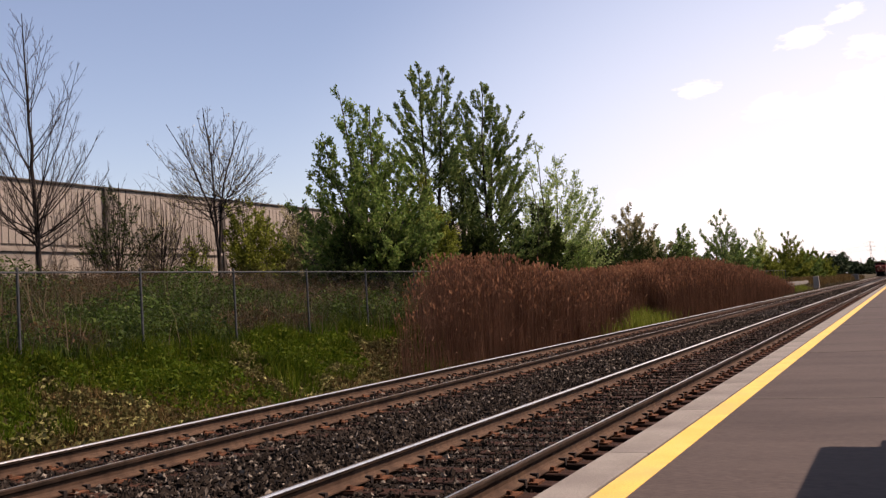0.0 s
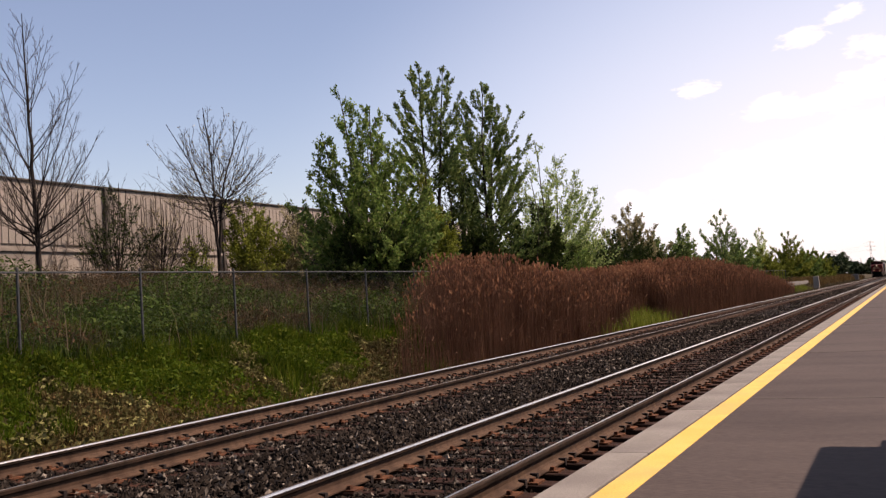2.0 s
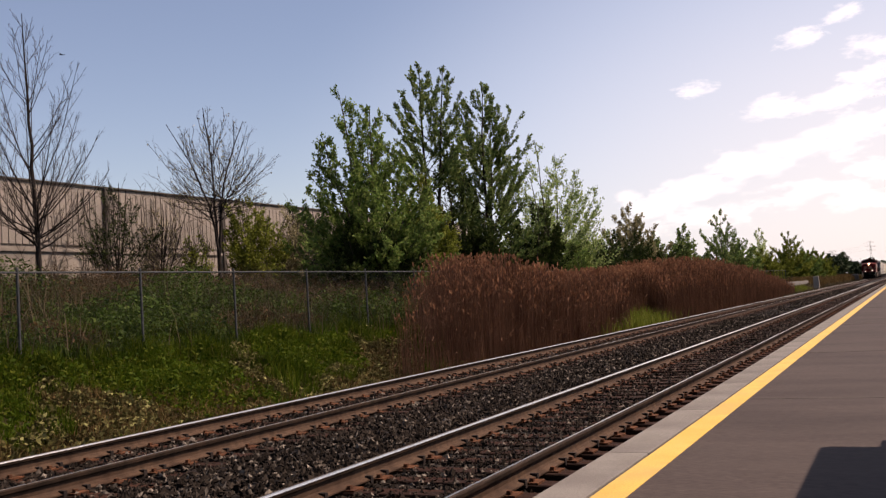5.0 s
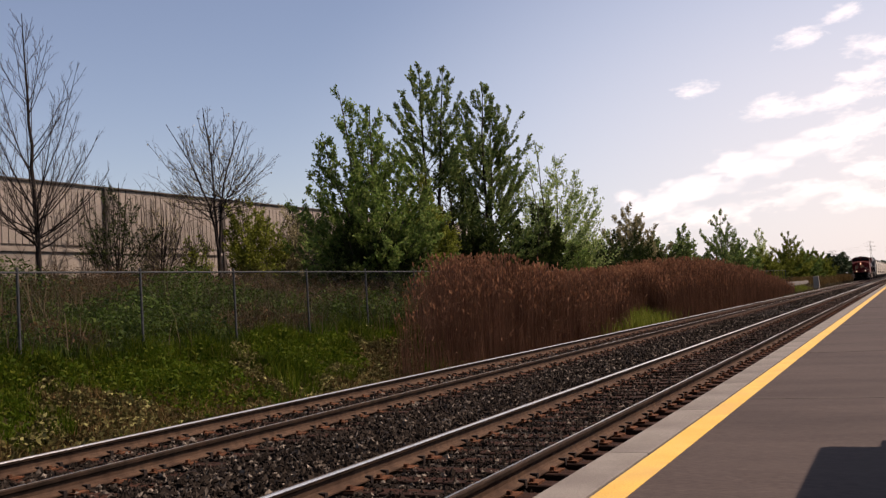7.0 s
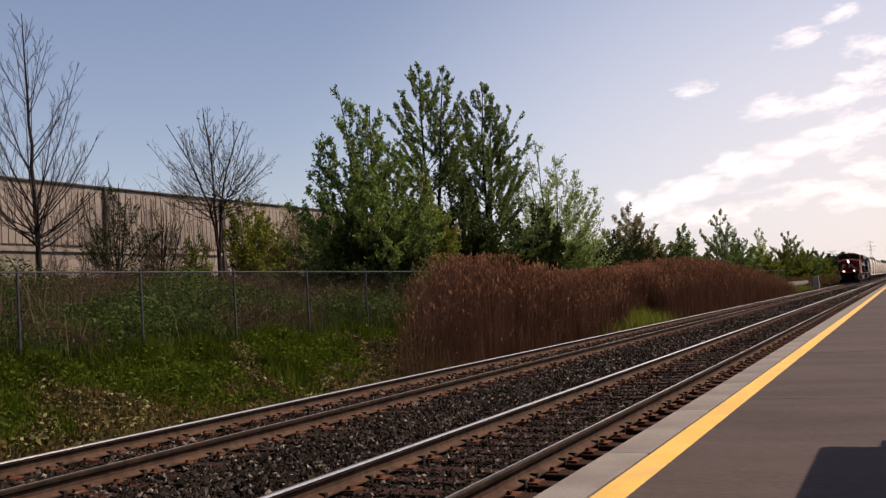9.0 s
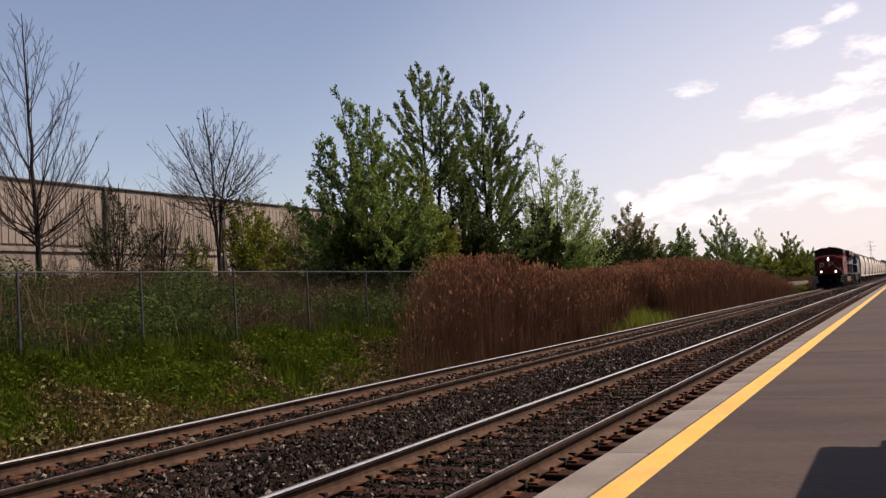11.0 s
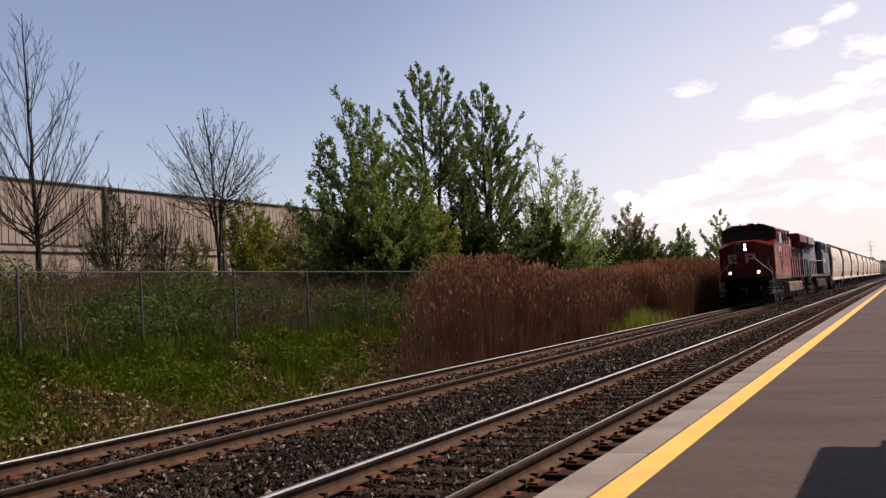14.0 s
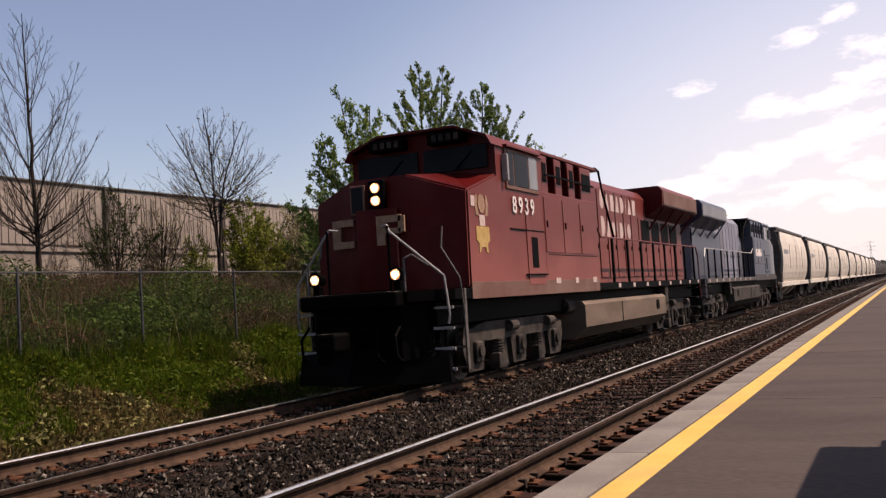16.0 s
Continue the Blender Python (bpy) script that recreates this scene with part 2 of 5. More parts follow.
M_FEATHER = surface("dark_feathers", (0.015, 0.015, 0.018), (0.035, 0.035, 0.04), 20, 0.7, bump=0.05)


# ---- mesh helpers ----
def empty(name, m=Matrix()):
    ob = new(name)
    ob.empty_display_size = 0.2
    ob.matrix_basis = m
    return ob


def part(name, bm, material, parent=None, label=""):
    me = bpy.data.meshes.new(name)
    bm.to_mesh(me)
    bm.free()
    me.materials.append(material)
    ob = new(name, me)
    ob.parent = parent
    return tagged(ob, label)


def raw(name, verts, faces, material, parent=None, smooth=False):
    """A mesh from arrays: verts (n, 3), faces (m, 3) or (m, 4)."""
    me = bpy.data.meshes.new(name)
    verts, faces = np.asarray(verts, np.float32), np.asarray(faces, np.int32)
    k = faces.shape[1]
    me.vertices.add(len(verts))
    me.vertices.foreach_set("co", verts.ravel())
    me.loops.add(faces.size)
    me.loops.foreach_set("vertex_index", faces.ravel())
    me.polygons.add(len(faces))
    me.polygons.foreach_set("loop_start", np.arange(0, faces.size, k, dtype=np.int32))
    me.polygons.foreach_set("use_smooth", np.full(len(faces), smooth))
    me.update(calc_edges=True)
    me.materials.append(material)
    ob = new(name, me)
    ob.parent = parent
    return ob


def box(bm, x0, x1, y0, y1, z0, z1, bevel=0.0):
    m = Matrix.LocRotScale(((x0 + x1) / 2, (y0 + y1) / 2, (z0 + z1) / 2), None, (abs(x1 - x0), abs(y1 - y0), abs(z1 - z0)))
    vs = bmesh.ops.create_cube(bm, size=1, matrix=m)["verts"]
    if bevel:
        bmesh.ops.bevel(bm, geom=list({e for v in vs for e in v.link_edges}), offset=bevel, segments=2, affect="EDGES", profile=0.5)
    return bm


def boxed(*args, **kw):
    return box(bmesh.new(), *args, **kw)


def rod(bm, a, b, r, seg=8, r2=None):
    a, b = Vector(a), Vector(b)
    m = Matrix.Translation((a + b) / 2) @ (b - a).to_track_quat("Z", "Y").to_matrix().to_4x4()
    bmesh.ops.create_cone(bm, cap_ends=True, segments=seg, radius1=r, radius2=r if r2 is None else r2, depth=(b - a).length, matrix=m)
    return bm


def pipe(bm, pts, r, seg=6):
    for a, b in zip(pts, pts[1:]):
        rod(bm, a, b, r, seg)
    return bm


def prism(bm, outline, axis, lo, hi):
    """Extrudes an outline of 2D points along an axis: x -> (y, z), y -> (x, z), z -> (x, y)."""
    def at(p, d):
        return (d, p[0], p[1]) if axis == "x" else (p[0], d, p[1]) if axis == "y" else (p[0], p[1], d)
    a = [bm.verts.new(at(p, lo)) for p in outline]
    b = [bm.verts.new(at(p, hi)) for p in outline]
    bm.faces.new(a), bm.faces.new(list(reversed(b)))
    for i in range(len(a)):
        j = (i + 1) % len(a)
        bm.faces.new((a[j], a[i], b[i], b[j]))
    bmesh.ops.recalc_face_normals(bm, faces=bm.faces)
    return bm


def tubes(lines, sides=5):
    """Tapered tubes along polylines: lines of (points, radius at the start, radius at the end)."""
    vs, fs, n = [], [], 0
    for pts, r0, r1 in lines:
        pts = np.asarray(pts, float)
        k = len(pts)
        tang = np.gradient(pts, axis=0)
        tang /= np.linalg.norm(tang, axis=1)[:, None] + 1e-9
        ref = np.array([1.0, 0, 0]) if abs(tang[0][0]) < 0.8 else np.array([0, 1.0, 0])
        u = np.cross(tang, ref)
        u /= np.linalg.norm(u, axis=1)[:, None] + 1e-9
        w = np.cross(tang, u)
        rad = np.linspace(r0, r1, k)[:, None, None]
        a = np.linspace(0, 2 * math.pi, sides, endpoint=False)
        ring = pts[:, None, :] + rad * (np.cos(a)[None, :, None] * u[:, None, :] + np.sin(a)[None, :, None] * w[:, None, :])
        vs.append(ring.reshape(-1, 3))
        i, j = np.meshgrid(np.arange(k - 1), np.arange(sides), indexing="ij")
        j2 = (j + 1) % sides
        fs.append((n + np.stack([i * sides + j, i * sides + j2, (i + 1) * sides + j2, (i + 1) * sides + j], -1)).reshape(-1, 4))
        n += k * sides
    return np.concatenate(vs), np.concatenate(fs)


# ---- the lie of the land ----
TRACK_NEAR, TRACK_FAR = -3.896, -8.108      # centre lines; rail tops are at z = 0
PLAT_X, PLAT_Z = -2.18, 0.194
FENCE_X = -14.2
PROFILE_X = [-400, -60, -30, -22, -18, -14.2, -12.6, -11.6, -10.8, -9.9, -9.5, -1.0, 400]
PROFILE_Z = [3.0, 2.9, 2.75, 2.1, 1.5, 0.72, 0.0, -0.5, -0.58, -0.5, -0.6, -0.6, -0.6]


def ground_z(x, y):
    z = np.interp(x, PROFILE_X, PROFILE_Z)
    k = np.interp(y, [60, 120], [1.0, 0.35])
    bumps = 0.05 * np.sin(x * 1.7 + 0.6 * y) + 0.05 * np.sin(y * 1.1 - x * 0.5) + 0.03 * np.sin(y * 2.9 + x * 2.1)
    return np.where(z > -0.55, z * np.where(z > 0, k, 1.0) + bumps * np.clip((-9.8 - x) * 0.6, 0, 1), z)


def build_ground():
    xs = np.unique(np.concatenate([np.linspace(-1500, -60, 12), np.arange(-60, -16, 1.5), np.arange(-16, -8, 0.25), np.linspace(-8, 4, 6), np.linspace(4, 1500, 12)]))
    ys = np.unique(np.concatenate([np.linspace(-400, -10, 6), np.arange(-10, 60, 0.5), np.arange(60, 220, 3), np.linspace(220, 3500, 20)]))
    gx, gy = np.meshgrid(xs, ys, indexing="ij")
    v = np.stack([gx, gy, ground_z(gx, gy)], -1).reshape(-1, 3)
    i, j = np.meshgrid(np.arange(len(xs) - 1), np.arange(len(ys) - 1), indexing="ij")
    q = i * len(ys) + j
    f = np.stack([q, q + len(ys), q + len(ys) + 1, q + 1], -1).reshape(-1, 4)
    tagged(raw("ground", v, f, M_EARTH, smooth=True), "earth bank with grass litter beside the railway", "ground", kind="structure")


build_ground()


# ---- platform ----
def build_platform():
    deck = part("platform", boxed(-1.62, 14, -30, 420, -0.6, PLAT_Z), M_ASPHALT)
    tagged(deck, "dark grey asphalt station platform with a pale concrete edge", "platform", kind="structure")
    for a in range(-30, 420, 30):
        part("yellow_strip", boxed(-1.83, -1.62, a + 0.004, a + 29.996, -0.5, PLAT_Z + 0.006, bevel=0.004), M_YELLOW, deck, "yellow painted warning strip")
    step = 2.5
    slab = boxed(PLAT_X, -1.862, 0.004, step - 0.008, -0.35, PLAT_Z + 0.004, bevel=0.008)
    first = part("edge_slab", slab, M_CONCRETE, deck, "pale concrete edge slab")
    first.location.y = -29.5 + 1.75
    for k in range(1, 178):
        ob = first.copy()
        scene.collection.objects.link(ob)
        ob.location.y = first.location.y + step * k
    # darker seams across the asphalt
    for y in (10.6, 16.9, 26.0, 38.0):
        part("asphalt_seam", boxed(-1.6, 13.9, y, y + 0.03, PLAT_Z - 0.02, PLAT_Z + 0.003), M_WALL_DARK, deck, "tarred seam across the asphalt")


build_platform()


# ---- platform shelter, whose roof shades the deck beside the camera ----
def build_shelter():
    s = empty("platform_shelter", pose(0, 0, PLAT_Z))
    tagged(s, "flat-roofed platform shelter on steel posts beside the deck", "shelter")
    h = 2.75
    off = Vector((sun_dir.x, sun_dir.y)) * (h / sun_dir.z)
    x0, y1 = -0.69 + off.x * (h + 0.14) / h, 7.63 + off.y
    part("roof", boxed(x0, x0 + 3.0, y1 - 6.5, y1, h, h + 0.14, bevel=0.02), M_HOPPER_DARK, s)
    part("roof_upstand", boxed(x0 + 0.55, x0 + 2.6, y1 - 6.0, y1 + 0.42, h + 0.144, h + 0.4, bevel=0.02), M_HOPPER_DARK, s)
    for x in (x0 + 0.9, x0 + 2.8):
        for y in (y1 - 6.2, y1 - 0.3):
            part("post", boxed(x - 0.05, x + 0.05, y - 0.05, y + 0.05, 0, h, bevel=0.01), M_HOPPER_DARK, s)


build_shelter()


# ---- railway ----
RAIL_BODY = [(-0.009, -0.060), (0.009, -0.060), (0.012, -0.050), (0.036, -0.040), (0.036, -0.012), (0.026, -0.004), (-0.026, -0.004), (-0.036, -0.012), (-0.036, -0.040), (-0.012, -0.050)]
RAIL_FOOT = [(-0.076, -0.17), (0.076, -0.17), (0.076, -0.158), (0.022, -0.142), (0.010, -0.118), (0.010, -0.056), (-0.010, -0.056), (-0.010, -0.118), (-0.022, -0.142), (-0.076, -0.158)]


GAUGE = 0.7535
TIE_STEP = 0.53


def build_track(name, cx, label, seed):
    rnd = random.Random(seed)
    tr = empty(name, pose(cx, 0, 0))
    tagged(tr, label, "railway track", kind="structure")
    for s in (-GAUGE, GAUGE):
        g = -1 if s > 0 else 1
        rail = part("rail", prism(bmesh.new(), RAIL_BODY, "y", -40, 900), M_RAILSIDE, tr, "steel rail with dark head sides")
        rail.location.x = s
        part("rail_foot", prism(bmesh.new(), RAIL_FOOT, "y", -40, 900), M_RUST, rail, "rust-brown rail web and foot")
        part("rail_head", prism(bmesh.new(), [(-0.027 * g, -0.008), (0.004 * g, -0.008), (0.004 * g, -0.001), (-0.024 * g, -0.001)], "y", -40, 900), M_RAILDULL, rail, "dull field side of the head")
        part("gauge_corner", prism(bmesh.new(), [(0.004 * g, 0.0), (0.004 * g, -0.01), (0.034 * g, -0.016), (0.037 * g, -0.013), (0.033 * g, -0.005), (0.024 * g, 0.0)], "y", -40, 900), M_RAILTOP, rail, "polished running surface")
    # ties: the nearest as pieces, the rest joined
    base = boxed(-1.3, 1.3, -0.11, 0.11, -0.36, -0.185, bevel=0.012)
    tie = part("tie", base, M_TIE, tr)
    ys = [-8.0 + TIE_STEP * k for k in range(150)]
    obs = [tie]
    for y in ys[1:]:
        o = tie.copy()
        scene.collection.objects.link(o)
        obs.append(o)
    for o, y in zip(obs, ys):
        o.matrix_basis = pose(rnd.uniform(-0.04, 0.04), y + rnd.uniform(-0.03, 0.03), rnd.uniform(-0.012, 0.006), 0, 0, rnd.uniform(-1.2, 1.2))
    far = np.array([[-1.3, -0.11, -0.36], [1.3, -0.11, -0.36], [1.3, 0.11, -0.36], [-1.3, 0.11, -0.36], [-1.3, -0.11, -0.185], [1.3, -0.11, -0.185], [1.3, 0.11, -0.185], [-1.3, 0.11, -0.185]])
    cf = np.array([[0, 3, 2, 1], [4, 5, 6, 7], [0, 1, 5, 4], [1, 2, 6, 5], [2, 3, 7, 6], [3, 0, 4, 7]])
    yy = np.concatenate([np.arange(-8.0 - TIE_STEP * 50, -8.1, TIE_STEP), np.arange(-8.0 + TIE_STEP * 150, 420, TIE_STEP)])
    v = (far[None] + np.stack([0 * yy, yy, 0 * yy], -1)[:, None]).reshape(-1, 3)
    f = (cf[None] + 8 * np.arange(len(yy))[:, None, None]).reshape(-1, 4)
    tagged(raw("far_ties", v, f, M_TIE, tr), "distant weathered wooden ties", kind="stuff")
    # plates, spikes and anchors on the near ties
    pl, an = bmesh.new(), bmesh.new()
    for k, y in enumerate(ys):
        for s in (-GAUGE, GAUGE):
            box(pl, s - 0.17, s + 0.17, y - 0.09, y + 0.09, -0.186, -0.168)
            for dx in (-0.1, 0.1):
                box(pl, s + dx - 0.018, s + dx + 0.018, y - 0.06, y - 0.02, -0.17, -0.135)
            if k % 2 == 0:
                for dy in (-0.145, 0.145):
                    box(an, s - 0.085, s + 0.085, y + dy - 0.022, y + dy + 0.022, -0.2, -0.13)
    tagged(part("tie_plates", pl, M_RUST_DARK, tr, "rusty tie plates with spikes"), kind="stuff")
    tagged(part("rail_anchors", an, M_ANCHOR, tr, "dark steel rail anchors"), kind="stuff")
    return tr


build_track("railway_track", TRACK_NEAR, "rusty railway track on weathered wooden ties", 1)
build_track("railway_track", TRACK_FAR, "main railway track on which the train runs", 2)

bm = prism(bmesh.new(), [(-10.75, -0.62), (-9.85, -0.24), (-9.5, -0.215), (-3.1, -0.215), (-2.95, -0.31), (-2.19, -0.34), (-2.19, -0.62)], "y", -40, 900)
tagged(part("ballast_bed", bm, M_BALLAST), "crushed stone ballast bed under both tracks", "ballast", kind="structure")


def build_stones():
    rng = np.random.default_rng(5)
    base = np.array([[1, 0, 0], [-1, 0, 0], [0, 1, 0], [0, -1, 0], [0, 0, 1], [0, 0, -1]], float)
    fc = np.array([[0, 2, 4], [2, 1, 4], [1, 3, 4], [3, 0, 4], [2, 0, 5], [1, 2, 5], [3, 1, 5], [0, 3, 5]])
    n = 119000
    y = 3 + 42 * rng.random(n) ** 1.5
    y[-16000:] = 44 + 90 * rng.random(16000) ** 1.2
    y[:9000] = rng.uniform(-12, 3, 9000)
    x = -10.4 + 8.15 * rng.random(n)
    inner = (np.abs(x - TRACK_NEAR) < 1.2) | (np.abs(x - TRACK_FAR) < 1.2)
    near = np.abs(x - TRACK_NEAR) < 1.2
    keep = ~inner | (rng.random(n) < np.where(near, 0.95, 0.8))
    keep &= (x < -3.05) | (rng.random(n) < 0.5)
    for c in (TRACK_NEAR, TRACK_FAR):
        for s in (-GAUGE, GAUGE):
            keep &= np.abs(x - c - s) > 0.12
    x, y, inner, near = x[keep], y[keep], inner[keep], near[keep]
    n = len(x)
    z = np.interp(x, [-10.75, -9.85, -9.5], [-0.62, -0.24, -0.215]) + rng.uniform(-0.01, 0.02, n)
    between = (~inner) & (x < -5.2) & (x > -6.8)
    z = z + between * 0.025 + inner * 0.018 + near * 0.006 - 0.085 * np.clip((x + 3.1) / 0.15, 0, 1)
    size = rng.uniform(0.013, 0.034, n) * np.clip(y / 40, 1, 2) * np.where(near | (x > -3.1), 0.75, 1.0)
    a = rng.random(n) * 6.28
    v = base[None] * (1 + 0.35 * rng.standard_normal((n, 6, 1))) * size[:, None, None] * rng.uniform(0.7, 1.25, (n, 1, 3))
    v = v + 0.3 * size[:, None, None] * rng.standard_normal((n, 6, 3))
    c, s = np.cos(a)[:, None], np.sin(a)[:, None]
    v = np.stack([v[..., 0] * c - v[..., 1] * s, v[..., 0] * s + v[..., 1] * c, v[..., 2]], -1)
    v += np.stack([x, y, z], -1)[:, None]
    f = (fc[None] + 6 * np.arange(n)[:, None, None]).reshape(-1, 3)
    tagged(raw("ballast_stones", v.reshape(-1, 3), f, M_STONE), "loose dark grey and pale ballast stones", "ballast", kind="stuff")


build_stones()


# ---- grass, weeds and reeds ----
def blades(name, x, y, height, width, material, rng, lean=0.35, label="", category="grass", z=None):
    n = len(x)
    z = ground_z(x, y) if z is None else z
    a, b = rng.random(n) * 6.28, rng.random(n) * 6.28
    h = height * rng.uniform(0.55, 1.2, n)
    base = np.stack([x, y, z - 0.03], -1)
    side = np.stack([np.cos(a), np.sin(a), 0 * a], -1) * (width * rng.uniform(0.6, 1.3, n))[:, None]
    bend = np.stack([np.cos(b), np.sin(b), 0 * b], -1) * (h * lean * rng.random(n))[:, None]
    mid = base + bend * 0.35 + np.stack([0 * h, 0 * h, h * 0.6], -1)
    tip = base + bend + np.stack([0 * h, 0 * h, h], -1)
    v = np.stack([base - side, base + side, mid + side * 0.7, mid - side * 0.7, tip], 1)
    k = 5 * np.arange(n)[:, None]
    f = np.concatenate([k + np.array([[0, 1, 2]]), k + np.array([[0, 2, 3]]), k + np.array([[3, 2, 4]])])
    ob = raw(name, v.reshape(-1, 3), f, material)
    return tagged(ob, label, category, kind="stuff")


def patchy(x, y, s=0.5, seed=0.0):
    return np.array([noise.noise((a * s + seed, b * s, seed)) for a, b in zip(x, y)])


def bare_spots(x, y):
    """Trodden patches of litter low on the bank."""
    out = 0 * x
    for cx, cy, r in LITTER:
        out = out + 0.38 * np.exp(-((x - cx) ** 2 + (0.6 * (y - cy)) ** 2) / (r * r))
    return out


LITTER = ((-12.5, 12.4, 0.7), (-11.8, 12.9, 0.6), (-13.0, 11.7, 0.5), (-11.6, 11.4, 0.5), (-12.4, 16.6, 0.55), (-11.8, 19.5, 0.6), (-12.8, 21.5, 0.8), (-12.0, 23.5, 0.8))


def build_grass():
    rng = np.random.default_rng(11)
    n = 100000
    x, y = rng.uniform(-16.0, -10.2, n), 4 + 36 * rng.random(n) ** 1.2
    p = patchy(x, y, 0.45, 3.1) + 0.3 * patchy(x, y, 1.5, 5.0) + 0.38 * np.clip((-12.0 - x) / 1.3, -1.0, 1) - 0.12 * np.clip((y - 22) / 4, 0, 2)
    p = p - bare_spots(x, y)
    g = p > -0.05
    tuft = 0.15 + 0.42 * np.clip(patchy(x[g], y[g], 1.1, 12.0) + 0.35, 0, 1)
    blades("grass", x[g], y[g], tuft, 0.011, M_GRASS, rng, 0.75, "fresh green grass on the railway bank")
    d = ~g & (rng.random(n) < 0.8)
    blades("dry_grass", x[d], y[d], 0.22, 0.010, M_DRYGRASS, rng, 0.9, "flattened straw-coloured dead grass")
    n = 70000
    x, y = -14.0 - 15.5 * rng.random(n) ** 1.3, 6 + 60 * rng.random(n)
    blades("weeds", x, y, 0.36, 0.014, M_WEEDS, rng, 0.5, "rank brown and green weeds behind the fence", "weeds")
    n = 3800
    x, y = -13.8 - 8 * rng.random(n), 6 + 34 * rng.random(n)
    s = patchy(x, y, 0.35, 9.0) > 0.05
    blades("dead_stalks", x[s], y[s], 1.2, 0.010, M_STALK, rng, 0.9, "tall dead weed stalks behind the fence", "weeds")
    n = 3600
    x, y = -11.5 + 0.5 * rng.standard_normal(n), 43.0 + 2.6 * rng.standard_normal(n)
    blades("grass", x, y, 0.85, 0.016, M_LEAF_YELLOW, rng, 0.4, "bright green tuft of grass before the reeds")
    n = 14000
    x, y = -12.0 - 5 * rng.random(n), 150 + 170 * rng.random(n)
    blades("far_brush", x, y, 1.1, 0.05, M_DRYGRASS, rng, 0.3, "low brown brush along the far track side", "brush")
    n = 2600
    x, y = -11.4 - 1.2 * rng.random(n), 110 + 26 * rng.random(n)
    blades("grass", x, y, 0.55, 0.03, M_LEAF_YELLOW, rng, 0.4, "pale green grass before the concrete barrier")
    n = 40000
    x, y = -10.3 - 14 * rng.random(n), 95 + 160 * rng.random(n)
    blades("far_grass", x, y, 0.5, 0.05, M_STALK, rng, 0.5, "dull brown grass along the far track side")


build_grass()


def cover(name, x, y, height, size, material, rng, label, category="weeds"):
    """Low leafy growth: small leaves at all heights of a mound."""
    n = len(x)
    z = ground_z(x, y) + height * rng.random(n)
    c = np.stack([x, y, z], -1)
    d = rng.standard_normal((n, 3)) * np.array([1, 1, 0.6]) + np.array([0, 0, 0.4])
    d /= np.linalg.norm(d, axis=1)[:, None]
    e = np.cross(d, rng.standard_normal((n, 3)))
    e /= np.linalg.norm(e, axis=1)[:, None]
    L = size * rng.uniform(0.5, 1.4, n)[:, None]
    v = np.stack([c - d * L * 0.5, c + e * L * 0.28, c + d * L * 0.5, c - e * L * 0.28], 1).reshape(-1, 3)
    tagged(raw(name, v, np.arange(4 * n).reshape(-1, 4), material), label, category, kind="stuff")


def build_cover():
    rng = np.random.default_rng(15)
    n = 170000
    x, y = -14.35 - 13 * rng.random(n) ** 1.3, 6 + 50 * rng.random(n)
    p = 1.3 * patchy(x, y, 0.3, 4.4) + 0.5 * patchy(x, y, 1.1, 1.7) + 0.55 * np.clip((23 - y) / 6, -0.4, 1)
    g = p > 0.04
    cover("weeds", x[g], y[g], 0.2 + 1.3 * np.clip(p[g], 0, 0.8), 0.10, M_WEEDS_GREEN, rng, "mounds of dark green weeds behind the fence")
    b = ~g & (rng.random(n) < 0.85)
    cut = np.cumsum(b) % 3 > 0
    c, b = b & ~cut, b & cut
    cover("brown_brush", x[b], y[b], 0.25 + 0.8 * np.clip(-p[b], 0, 0.8), 0.07, M_BRUSH, rng, "dead brown brush behind the fence", "brush")
    blades("dead_stems", x[c], y[c], 0.35 + 0.9 * np.clip(-p[c], 0, 0.8), 0.006, M_STALK, rng, 1.3, "tangled dead stems behind the fence", "brush")
    n = 9000
    x, y = rng.uniform(-29.4, -27.5, n), 18 + 30 * rng.random(n)
    blades("brown_brush", x, y, 0.55, 0.014, M_STALK, rng, 0.8, "dead brush along the foot of the warehouse", "brush")
    n = 80000
    x, y = rng.uniform(-14.0, -10.3, n), 4 + 26 * rng.random(n) ** 1.1
    p = patchy(x, y, 0.6, 7.7) + 0.38 * np.clip((-12.0 - x) / 1.3, -1, 1) - 0.15 * np.clip((y - 19) / 4, 0, 2)
    p = p - bare_spots(x, y)
    g = p > -0.05
    cover("clover", x[g], y[g], 0.08 + 0.45 * np.clip(patchy(x[g], y[g], 1.1, 12.0) + 0.3, 0, 1), 0.085, M_GRASS, rng, "leafy green plants in the grass", "plants")
    cover("leaf_litter", x[~g], y[~g], 0.05 + 0.16 * np.clip(patchy(x[~g], y[~g], 1.8, 2.0) + 0.4, 0, 1), 0.095, M_LITTER, rng, "dry leaf litter on the bank", "litter")


build_cover()


